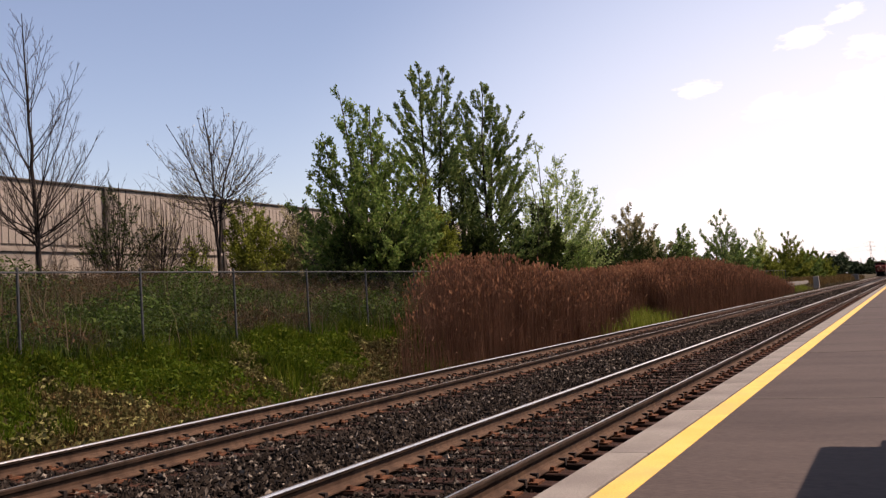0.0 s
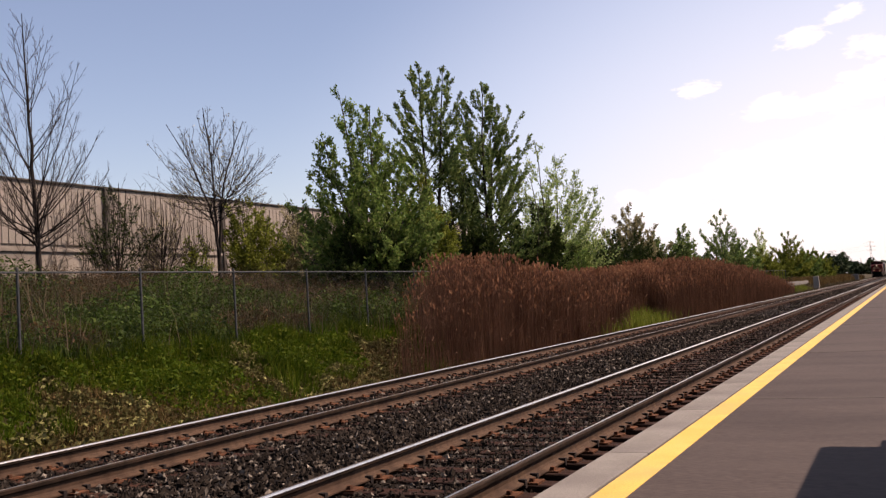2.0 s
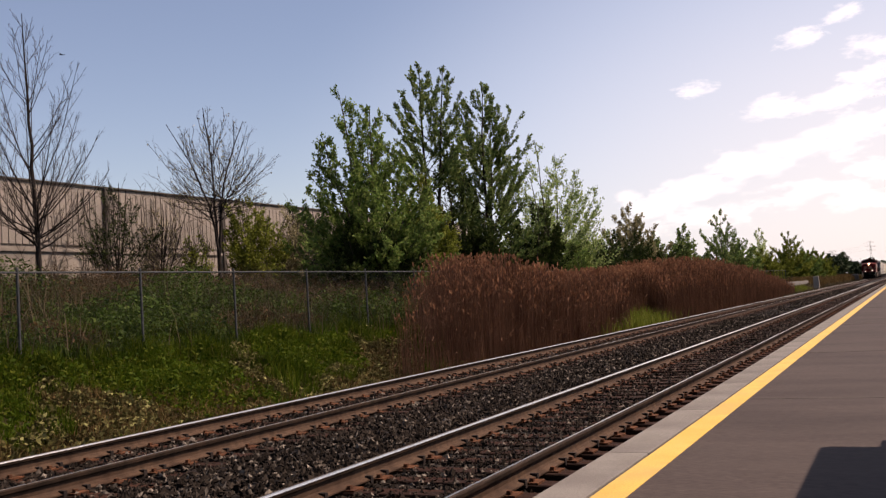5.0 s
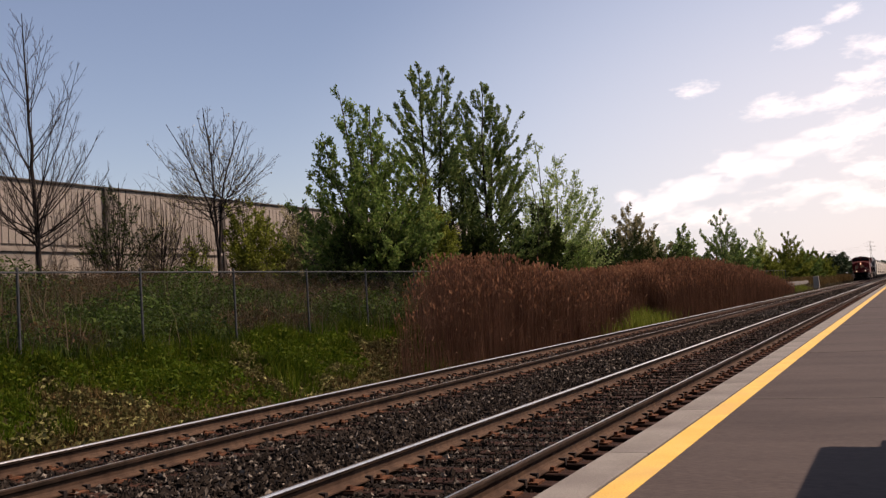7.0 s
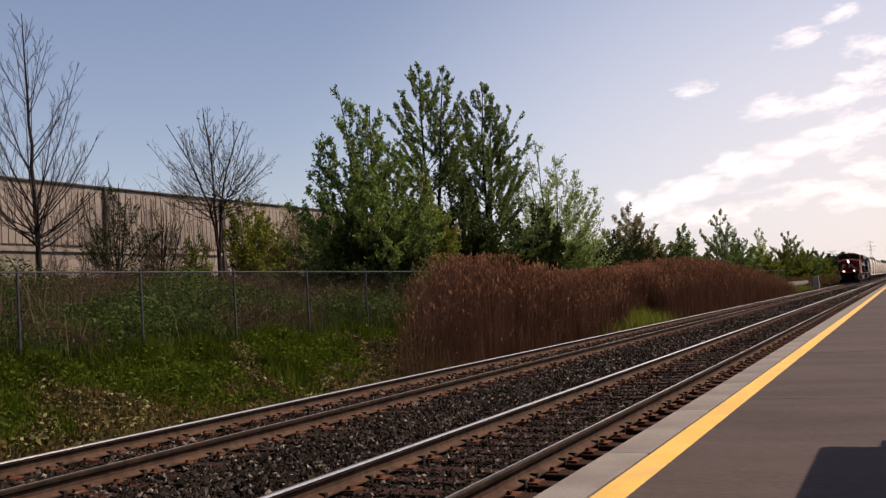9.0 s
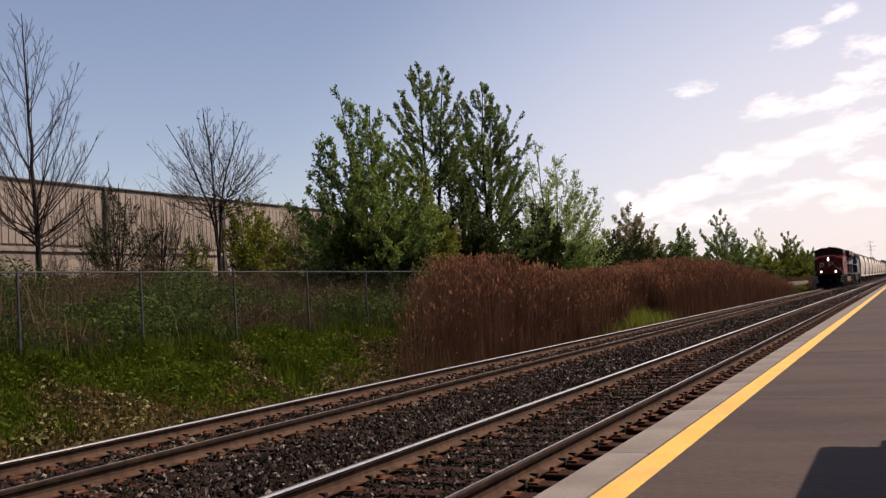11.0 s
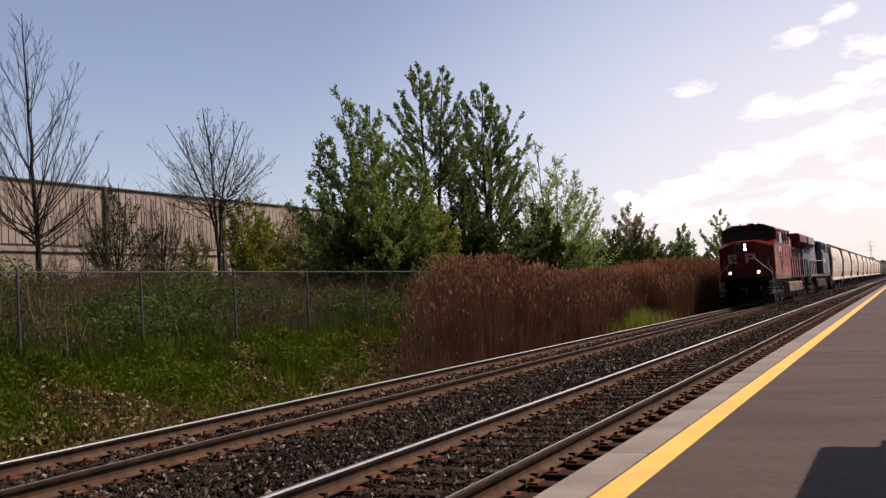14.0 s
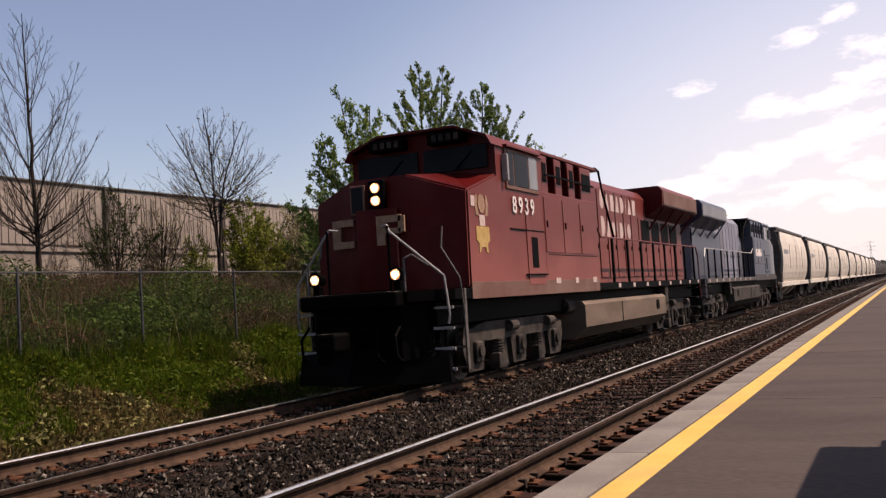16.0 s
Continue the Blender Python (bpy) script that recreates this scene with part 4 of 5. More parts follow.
    # Lighter leaf colours on some far crowns paint in their sunlit look.
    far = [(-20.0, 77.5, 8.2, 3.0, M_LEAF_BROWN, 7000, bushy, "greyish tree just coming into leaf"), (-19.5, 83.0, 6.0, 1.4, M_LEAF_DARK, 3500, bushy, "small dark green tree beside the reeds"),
           (-18.5, 68.5, 5.6, 4.4, M_UNDER_SHADE, 8000, bushy, "low green thicket beside the reeds"), (-19.0, 92.5, 7.0, 2.3, M_LEAF_DARK, 5500, bushy, "small dark green tree beside the reeds"),
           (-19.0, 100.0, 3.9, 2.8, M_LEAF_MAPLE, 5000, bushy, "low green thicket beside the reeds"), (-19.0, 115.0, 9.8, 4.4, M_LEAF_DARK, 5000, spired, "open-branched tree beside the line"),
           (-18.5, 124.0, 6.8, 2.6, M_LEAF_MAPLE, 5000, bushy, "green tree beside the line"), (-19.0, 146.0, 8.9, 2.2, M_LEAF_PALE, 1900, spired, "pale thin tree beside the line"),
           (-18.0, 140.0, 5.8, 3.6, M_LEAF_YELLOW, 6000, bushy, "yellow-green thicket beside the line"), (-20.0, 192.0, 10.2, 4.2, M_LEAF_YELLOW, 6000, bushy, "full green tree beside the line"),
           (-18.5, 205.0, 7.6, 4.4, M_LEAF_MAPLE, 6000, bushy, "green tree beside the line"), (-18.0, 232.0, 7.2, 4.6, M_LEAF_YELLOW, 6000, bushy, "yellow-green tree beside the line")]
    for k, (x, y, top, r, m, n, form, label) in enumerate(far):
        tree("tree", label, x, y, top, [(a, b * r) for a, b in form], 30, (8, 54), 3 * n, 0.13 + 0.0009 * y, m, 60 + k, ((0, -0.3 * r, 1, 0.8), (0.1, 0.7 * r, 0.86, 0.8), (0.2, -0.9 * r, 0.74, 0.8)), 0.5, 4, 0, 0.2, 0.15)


build_trees()


def build_far_wood():
    rng = np.random.default_rng(77)
    n = 16000
    x = rng.uniform(-150, 60, n)
    prof = 9.5 + 3.0 * np.sin(x * 0.11) + 2.0 * np.sin(x * 0.31 + 1) + 1.2 * np.sin(x * 0.83)
    z = prof * rng.random(n) ** 0.7
    y = 640 + 40 * rng.random(n)
    c = np.stack([x, y, z - 0.5], -1)
    d = rng.standard_normal((n, 4, 3)) * 1.0
    v = (c[:, None] + d).reshape(-1, 3)
    tagged(raw("far_wood", v, np.arange(4 * n).reshape(-1, 4), M_FAR), "dark wood across the line in the distance", "wood", kind="stuff")


build_far_wood()


# ---- distant things beside the line ----
def build_pylon(x, y, top):
    p = empty("power_pylon", pose(x, y, -0.6))
    tagged(p, "distant steel lattice power pylon above the trees", "pylon", "pylons on the horizon")
    bm = bmesh.new()
    h = top
    for sx in (-1, 1):
        for sy in (-1, 1):
            rod(bm, (1.5 * sx, 1.5 * sy, 0), (0.35 * sx, 0.35 * sy, h), 0.09, 4)
    for k in range(9):
        f, g = k / 9, (k + 1) / 9
        a, b = 1.5 - 1.15 * f, 1.5 - 1.15 * g
        for sy in (-1, 1):
            rod(bm, (-a, a * sy, h * f), (b, b * sy, h * g), 0.06, 3)
            rod(bm, (a, a * sy, h * f), (-b, b * sy, h * g), 0.06, 3)
    part("tower", bm, M_GALV, p)
    for f, w in ((0.99, 3.4), (0.86, 4.6), (0.74, 3.8)):
        part("crossarm", pipe(bmesh.new(), [(-w, 0, h * f), (0, 0, h * f + 0.8), (w, 0, h * f)], 0.12, 4), M_GALV, p)


build_pylon(-29.96, 982.8, 30.5)
build_pylon(-62.2, 967.7, 24.0)
build_pylon(-21.0, 1400.0, 34.0)


def build_wires():
    w = empty("power_line")
    tagged(w, "thin power cables strung between distant pylons", "power line")
    for f, dx in ((0.99, 3.4), (0.99, -3.4), (0.86, 4.6), (0.86, -4.6)):
        a, b = Vector((-62.2 + dx, 967.7, 24.0 * f - 0.6)), Vector((-29.96 + dx, 982.8, 30.5 * f - 0.6))
        pts = [a + (b - a) * (k / 10) - Vector((0, 0, 1.2 * (1 - (2 * k / 10 - 1) ** 2))) for k in range(11)]
        part("cable", pipe(bmesh.new(), pts, 0.025, 4), M_FENCE, w)
        c = Vector((-180.0 + dx, 915.0, 20.0 * f))
        pts = [c + (a - c) * (k / 10) - Vector((0, 0, 4 * (1 - (2 * k / 10 - 1) ** 2))) for k in range(11)]
        part("cable", pipe(bmesh.new(), pts, 0.025, 4), M_FENCE, w)


build_wires()

post = empty("signal_cabinet", pose(-11.0, 136.0, -0.45))
tagged(post, "grey steel trackside cabinet on a post", "cabinet")
part("body", boxed(-0.35, 0.35, -0.3, 0.3, 0.25, 1.9, bevel=0.04), M_WALL, post)
part("plinth", boxed(-0.28, 0.28, -0.25, 0.25, -0.2, 0.25, bevel=0.01), M_WALL, post)
barrier = empty("barrier", pose(-13.1, 112.0, 0.0))
tagged(barrier, "low grey concrete barrier beside the far track", "barrier")
for k in range(6):
    panel = part("panel", boxed(-0.08, 0.08, 0.02, 5.98, -0.7, 0.92, bevel=0.02), M_CONCRETE, barrier)
    panel.location.y = 6.0 * k
hut = empty("relay_hut", pose(-12.0, 262.0, -0.6))
tagged(hut, "small pale trackside relay hut", "hut")
part("wall", boxed(-0.8, 0.8, -0.8, 0.8, 0, 1.7, bevel=0.03), M_CONCRETE, hut)
part("roof", prism(bmesh.new(), [(-0.9, 1.7), (0.9, 1.7), (0.9, 1.78), (0, 1.95), (-0.9, 1.78)], "y", -0.9, 0.9), M_GALV, hut)


# ---- clouds: thin glowing veils far beyond the place ----
def cloud_material():
    m, nodes, links, bsdf = shader("cloud_vapour")
    tc, oi = nodes.new("ShaderNodeTexCoord"), nodes.new("ShaderNodeObjectInfo")
    add = nodes.new("ShaderNodeVectorMath")
    add.operation = "MULTIPLY_ADD"
    add.inputs[1].default_value = (0.0105, 0.026, 0.015)
    off = nodes.new("ShaderNodeMath")
    off.operation, off.inputs[1].default_value = "MULTIPLY", 37.0
    links.new(oi.outputs["Random"], off.inputs[0])
    links.new(tc.outputs["Object"], add.inputs[0])
    links.new(off.outputs[0], add.inputs[2])
    n = nodes.new("ShaderNodeTexNoise")
    n.inputs["Scale"].default_value, n.inputs["Detail"].default_value, n.inputs["Roughness"].default_value = 1.0, 9.0, 0.66
    links.new(add.outputs[0], n.inputs["Vector"])
    mid = nodes.new("ShaderNodeVectorMath")
    mid.operation, mid.inputs[1].default_value = "SUBTRACT", (0.5, 0.5, 0.5)
    links.new(tc.outputs["Generated"], mid.inputs[0])
    ln = nodes.new("ShaderNodeVectorMath")
    ln.operation, ln.inputs[1].default_value = "MULTIPLY", (2.0, 2.0, 0.0)
    links.new(mid.outputs[0], ln.inputs[0])
    le = nodes.new("ShaderNodeVectorMath")
    le.operation = "LENGTH"
    links.new(ln.outputs[0], le.inputs[0])
    sub = nodes.new("ShaderNodeMath")
    sub.operation, sub.inputs[1].default_value, sub.inputs[2].default_value = "MULTIPLY_ADD", -0.95, -0.30
    links.new(le.outputs["Value"], sub.inputs[0])
    tot = nodes.new("ShaderNodeMath")
    tot.operation, tot.inputs[1].default_value = "MULTIPLY_ADD", 2.2
    links.new(n.outputs[0], tot.inputs[0])
    links.new(sub.outputs[0], tot.inputs[2])
    alpha = ramp_mix(nodes, links, tot.outputs[0], (0, 0, 0), (0.56, 0.56, 0.56), 0.22, 1.15)
    em, tr, mix = nodes.new("ShaderNodeEmission"), nodes.new("ShaderNodeBsdfTransparent"), nodes.new("ShaderNodeMixShader")
    em.inputs["Color"].default_value, em.inputs["Strength"].default_value = (1.0, 0.97, 0.97, 1), 1.25
    links.new(alpha, mix.inputs[0])
    links.new(tr.outputs[0], mix.inputs[1])
    links.new(em.outputs[0], mix.inputs[2])
    links.new(mix.outputs[0], nodes["Material Output"].inputs["Surface"])
    return m


M_CLOUD = cloud_material()
CLOUDS = []


def build_clouds():
    # bearing to the left of the line, height above the horizon, breadth, depth and slope, all in degrees
    for az, el, w, h, slope in CLOUD_LIST:
        d = Vector((-math.sin(radians(az)) * math.cos(radians(el)), math.cos(radians(az)) * math.cos(radians(el)), math.sin(radians(el))))
        eye = Vector(EYE)
        m = look(eye + d * 2900, eye, 3.5 - slope)
        W, H = 2900 * radians(w), 2900 * radians(h)
        v = [(-W / 2, -H / 2, 0), (W / 2, -H / 2, 0), (W / 2, H / 2, 0), (-W / 2, H / 2, 0)]
        c = raw("cloud", v, [(0, 1, 2, 3)], M_CLOUD)
        c.visible_shadow = False
        c.matrix_basis = m
        tagged(c, "thin white fair-weather cloud in the blue sky", "cloud", "clouds")
        CLOUDS.append((c, m))


CLOUD_LIST = [
    (10.05, 10.88, 3.4, 1.7, 4), (4.16, 13.08, 5.0, 1.6, 10), (0.68, 12.18, 5.2, 2.0, 2), (2.18, 14.03, 4.6, 1.4, 18), (5.93, 9.51, 5.2, 1.9, 10), (2.54, 9.62, 11.0, 1.9, 10),
    (0.83, 10.5, 6.0, 2.2, 4), (5.39, 6.95, 14.0, 2.5, 9), (1.85, 7.9, 12.0, 2.8, 12), (10.87, 5.41, 10.5, 2.3, 10), (14.49, 5.35, 2.8, 1.5, 0), (12.35, 4.65, 8.0, 2.7, 8),
    (4.37, 4.7, 9.4, 2.1, 7), (1.3, 5.56, 6.1, 2.3, 4), (1.84, 4.02, 8.0, 1.8, 5), (7.53, 6.47, 7.0, 2.7, 6), (10.21, 3.73, 12.2, 2.4, 5),
]
build_clouds()


def build_haze():
    """A broad bright veil low over the line, towards the sun."""
    m, nodes, links, bsdf = shader("high_haze")
    tc = nodes.new("ShaderNodeTexCoord")
    mid, ln, le = (nodes.new("ShaderNodeVectorMath") for _ in range(3))
    mid.operation, mid.inputs[1].default_value = "SUBTRACT", (0.5, 0.5, 0.5)
    ln.operation, ln.inputs[1].default_value = "MULTIPLY", (2.0, 2.0, 0.0)
    le.operation = "LENGTH"
    links.new(tc.outputs["Generated"], mid.inputs[0])
    links.new(mid.outputs[0], ln.inputs[0])
    links.new(ln.outputs[0], le.inputs[0])
    alpha = ramp_mix(nodes, links, le.outputs["Value"], (0.78, 0.78, 0.78), (0, 0, 0), 0.08, 1.0)
    alpha.node.color_ramp.interpolation = "EASE"
    em, tr, mix = nodes.new("ShaderNodeEmission"), nodes.new("ShaderNodeBsdfTransparent"), nodes.new("ShaderNodeMixShader")
    links.new(ramp_mix(nodes, links, le.outputs["Value"], (0.92, 0.96, 1.04), (0.78, 0.92, 1.14), 0.1, 0.6), em.inputs["Color"])
    em.inputs["Strength"].default_value = 0.70
    links.new(alpha, mix.inputs[0])
    links.new(tr.outputs[0], mix.inputs[1])
    links.new(em.outputs[0], mix.inputs[2])
    links.new(mix.outputs[0], nodes["Material Output"].inputs["Surface"])
    eye = Vector(EYE)
    d = Vector((0.06, 1.0, 0.04)).normalized()
    v = [(-2700, -1600, 0), (2700, -1600, 0), (2700, 1600, 0), (-2700, 1600, 0)]
    h = raw("haze", v, [(0, 1, 2, 3)], m)
    h.visible_shadow = False
    h.matrix_basis = look(eye + d * 3000, eye)
    tagged(h, "pale bright haze low in the sky", "haze", kind="structure")


build_haze()


# ---- train ----
TRAIN, WHEELS = [], []
WHEEL_R = 0.53


def wheelset(parent, y, r=WHEEL_R):
    bm = bmesh.new()
    rod(bm, (-1.0, 0, 0), (1.0, 0, 0), 0.085, 10)
    for s in (-1, 1):
        rod(bm, (s * 0.69, 0, 0), (s * 0.72, 0, 0), r + 0.025, 28)
        rod(bm, (s * 0.72, 0, 0), (s * 0.82, 0, 0), r, 28)
        rod(bm, (s * 0.82, 0, 0), (s * 0.86, 0, 0), 0.17, 12)
        for k in range(3):
            a = 2.1 * k
            rod(bm, (s * 0.81, 0.3 * math.cos(a), 0.3 * math.sin(a)), (s * 0.83, 0.3 * math.cos(a), 0.3 * math.sin(a)), 0.07, 8)
    w = part("wheelset", bm, M_STEEL, parent)
    w.location = (0, y, 0)
    return w


def loco_truck(loco, y):
    t = empty("truck", pose(0, y, WHEEL_R))
    t.parent = loco
    for s in (-1, 1):
        side = [(-2.6, 0.30), (-1.6, 0.46), (1.6, 0.46), (2.6, 0.30), (2.62, 0.0), (2.42, -0.38), (1.78, -0.38), (1.68, 0.12), (0.42, 0.12), (0.32, -0.38), (-0.32, -0.38), (-0.42, 0.12), (-1.68, 0.12), (-1.78, -0.38), (-2.42, -0.38), (-2.62, 0.0)]
        bm = prism(bmesh.new(), side, "x", s * 1.02, s * 1.16)
        part("side_frame", bm, M_GRIME, t, "dusty cast truck side frame")
        for ay in (-2.05, 0.0, 2.05):
            bm = boxed(s * 1.1, s * 1.24, ay - 0.15, ay + 0.15, -0.24, 0.14, bevel=0.04)
            rod(bm, (s * 1.24, ay, -0.03), (s * 1.28, ay, -0.03), 0.11, 12)
            part("journal_box", bm, M_GRIME, t)
        for ay in (-1.05, 1.05):
            bm = bmesh.new()
            for k in range(5):
                rod(bm, (s * 1.14, ay, -0.12 + 0.055 * k), (s * 1.14, ay, -0.09 + 0.055 * k), 0.12, 10)
            box(bm, s * 1.05, s * 1.24, ay - 0.16, ay + 0.16, -0.42, -0.13, bevel=0.02)
            part("spring", bm, M_GRIME, t)
            bm = rod(bmesh.new(), (s * 1.22, ay + 0.42, 0.34), (s * 1.22, ay + 0.78, 0.34), 0.10, 12)
            rod(bm, (s * 1.22, ay + 0.78, 0.34), (s * 1.22, ay + 0.95, 0.34), 0.045, 8)
            part("brake_cylinder", bm, M_GRIME, t)
            part("brake_hanger", prism(bmesh.new(), [(ay + 0.3, 0.2), (ay + 0.5, 0.2), (ay + 0.55, -0.35), (ay + 0.42, -0.4)], "x", s * 1.05, s * 1.12), M_GRIME, t)
    part("bolster", boxed(-1.0, 1.0, -0.4, 0.4, 0.1, 0.75, bevel=0.03), M_BLACK, t)
    for ay in (-2.05, 0.0, 2.05):
        WHEELS.append(wheelset(t, ay))
    return t


def lettering(text, size, material, parent, m, name="lettering"):
    cu = bpy.data.curves.new(name, "FONT")
    cu.body, cu.size, cu.extrude = text, size, 0.004
    cu.space_character, cu.offset = 1.42, 0.006
    cu.align_x, cu.align_y = "CENTER", "CENTER"
    tmp = bpy.data.objects.new("tmp", cu)
    me = bpy.data.meshes.new_from_object(tmp)
    bpy.data.objects.remove(tmp)
    me.materials.clear()
    me.materials.append(material)
    ob = new(name, me)
    ob.parent, ob.matrix_basis = parent, m
    return ob


def side_plate(name, parent, material, y0, y1, z0, z1, x=1.5, depth=0.012, bevel=0.004, label=""):
    s = 1 if x > 0 else -1
    return part(name, boxed(min(x, x + s * depth), max(x, x + s * depth), y0, y1, z0, z1, bevel=bevel), material, parent, label)


def loco(label, paint, accent, hood_paint, lower, lead):
    L = empty("locomotive")
    tagged(L, label, "locomotive", "locomotives at the head of the train")
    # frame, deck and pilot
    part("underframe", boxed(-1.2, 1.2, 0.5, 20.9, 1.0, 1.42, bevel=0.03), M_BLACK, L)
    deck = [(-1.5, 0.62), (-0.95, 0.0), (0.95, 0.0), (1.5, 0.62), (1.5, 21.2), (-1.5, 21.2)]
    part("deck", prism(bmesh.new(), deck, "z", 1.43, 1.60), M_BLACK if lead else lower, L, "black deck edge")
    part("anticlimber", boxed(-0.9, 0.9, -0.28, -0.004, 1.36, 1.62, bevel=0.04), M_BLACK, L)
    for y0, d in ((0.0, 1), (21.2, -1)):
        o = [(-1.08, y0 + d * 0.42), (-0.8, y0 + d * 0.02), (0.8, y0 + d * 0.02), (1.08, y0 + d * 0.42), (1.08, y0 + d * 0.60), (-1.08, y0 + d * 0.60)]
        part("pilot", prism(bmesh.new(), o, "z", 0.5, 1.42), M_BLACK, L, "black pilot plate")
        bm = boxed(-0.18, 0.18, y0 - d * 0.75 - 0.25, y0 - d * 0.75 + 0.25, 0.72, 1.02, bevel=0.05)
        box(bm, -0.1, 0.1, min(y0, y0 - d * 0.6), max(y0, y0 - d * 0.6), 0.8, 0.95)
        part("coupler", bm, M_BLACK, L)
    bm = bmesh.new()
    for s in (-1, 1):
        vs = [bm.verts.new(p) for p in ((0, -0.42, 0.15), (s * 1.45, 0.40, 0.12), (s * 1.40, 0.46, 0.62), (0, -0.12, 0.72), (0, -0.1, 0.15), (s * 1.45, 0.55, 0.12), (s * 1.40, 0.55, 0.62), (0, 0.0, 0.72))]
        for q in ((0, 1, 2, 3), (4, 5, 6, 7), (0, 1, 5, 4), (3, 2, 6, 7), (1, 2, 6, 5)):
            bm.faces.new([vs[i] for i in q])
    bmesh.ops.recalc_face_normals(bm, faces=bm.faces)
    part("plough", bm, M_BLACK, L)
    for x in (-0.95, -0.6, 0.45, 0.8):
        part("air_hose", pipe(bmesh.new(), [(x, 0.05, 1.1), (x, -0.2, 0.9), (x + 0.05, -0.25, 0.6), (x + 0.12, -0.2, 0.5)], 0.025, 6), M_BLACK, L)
    # nose: a faceted prow
    bm = bmesh.new()
    front = [bm.verts.new(p) for p in ((-1.5, 1.28, 1.6), (-0.55, 0.92, 1.6), (0.55, 0.92, 1.6), (1.5, 1.28, 1.6), (1.5, 1.34, 3.27), (0.55, 1.0, 3.6), (-0.55, 1.0, 3.6), (-1.5, 1.34, 3.27))]
    back = [bm.verts.new(p) for p in ((-1.5, 2.7, 1.6), (-0.55, 2.7, 1.6), (0.55, 2.7, 1.6), (1.5, 2.7, 1.6), (1.5, 2.7, 3.66), (0.55, 2.7, 3.78), (-0.55, 2.7, 3.78), (-1.5, 2.7, 3.66))]
    for q in ((0, 1, 6, 7), (1, 2, 5, 6), (2, 3, 4, 5)):
        bm.faces.new([front[i] for i in q])
    for i in range(8):
        bm.faces.new([front[i], front[(i + 1) % 8], back[(i + 1) % 8], back[i]])
    bmesh.ops.recalc_face_normals(bm, faces=bm.faces)
    bmesh.ops.bevel(bm, geom=[e for e in bm.edges if e.is_manifold], offset=0.03, segments=2, affect="EDGES")
    nose = part("nose", bm, paint if lead else accent, L)
    part("nose_door", boxed(-0.42, 0.36, 0.87, 0.93, 1.65, 3.05, bevel=0.015), paint, nose)
    wd = part("door_window", boxed(-0.56, -0.26, 0.93, 0.99, 2.98, 3.5, bevel=0.02), M_SILL if lead else accent, nose, "window frame beside the headlights")
    part("pane", boxed(-0.52, -0.30, 0.918, 0.929, 3.02, 3.46, bevel=0.004), M_GLASS, wd)
    bm = boxed(-0.16, 0.16, 0.86, 0.98, 3.07, 3.55, bevel=0.03)
    hl = part("headlight_housing", bm, M_BLACK, nose)
    for z in (3.19, 3.41):
        lamp = part("headlight", rod(bmesh.new(), (0, 0.835, z), (0, 0.87, z), 0.085, 16), M_REFLECTOR if lead else M_GLASS, hl, "warm lit reflector")
        part("bulb", rod(bmesh.new(), (0, 0.825, z), (0, 0.834, z), 0.040, 14), M_LAMP if lead else M_GLASS, lamp, "glowing bulb")
    for x in (-0.76, 0.76):
        dl = part("ditch_light", rod(bmesh.new(), (x, 0.0, 1.88), (x, 0.22, 1.88), 0.125, 14, 0.09), M_BLACK, L)
        part("lens", rod(bmesh.new(), (x, -0.018, 1.88), (x, -0.004, 1.88), 0.085, 14), M_REFLECTOR if lead else M_GLASS, dl, "warm lit reflector")
        part("bulb", rod(bmesh.new(), (x, -0.028, 1.88), (x, -0.019, 1.88), 0.042, 14), M_LAMP if lead else M_GLASS, dl, "glowing bulb")
        box_bm = boxed(x - 0.06, x + 0.06, 0.02, 0.16, 1.604, 1.77, bevel=0.01)
        part("lamp_bracket", box_bm, M_BLACK, L)
    # cab
    cab_outline = [(-1.5, 1.43), (1.5, 1.43), (1.5, 4.2), (1.42, 4.33), (0.8, 4.56), (-0.8, 4.56), (-1.42, 4.33), (-1.5, 4.2)]
    cab = part("cab", prism(bmesh.new(), cab_outline, "y", 2.7, 5.1), paint, L)
    roof = [(-1.54, 4.18), (-1.44, 4.37), (-0.8, 4.61), (0.8, 4.61), (1.44, 4.37), (1.54, 4.18), (1.5, 4.18), (1.41, 4.335), (0.79, 4.565), (-0.79, 4.565), (-1.41, 4.335), (-1.5, 4.18)]
    part("cab_roof", prism(bmesh.new(), roof, "y", 2.45, 5.2), paint, L)
    for a, b in ((-1.36, -0.06), (0.06, 1.36)):
        part("windshield", boxed(a, b, 2.655, 2.69, 3.80, 4.24, bevel=0.012), M_GLASS, cab)
        part("wiper", rod(bmesh.new(), ((a + b) / 2, 2.63, 3.80), ((a + b) / 2 + 0.35, 2.63, 4.12), 0.012, 5), M_BLACK, cab)
    for x in (-0.62, 0.62):
        nb = part("number_board", boxed(x - 0.36, x + 0.36, 2.44, 2.70, 4.30, 4.52, bevel=0.015), M_BLACK, cab)
        for k in range(4):
            part("number_bar", boxed(x - 0.26 + 0.15 * k, x - 0.17 + 0.15 * k, 2.43, 2.438, 4.35, 4.47), M_GRIME, nb)
    for sx in (-1.5, 1.5):
        s = 1 if sx > 0 else -1
        wf = side_plate("window_frame", cab, M_SILL if lead else accent, 3.12, 4.86, 3.42, 4.2, sx, 0.03, 0.012)
        for a, b in ((3.2, 3.5), (3.55, 4.28), (4.33, 4.78)):
            side_plate("pane", wf, M_PANE if b > 4.5 else M_GLASS, a, b, 3.5, 4.13, sx + s * 0.03, 0.008, 0.004)
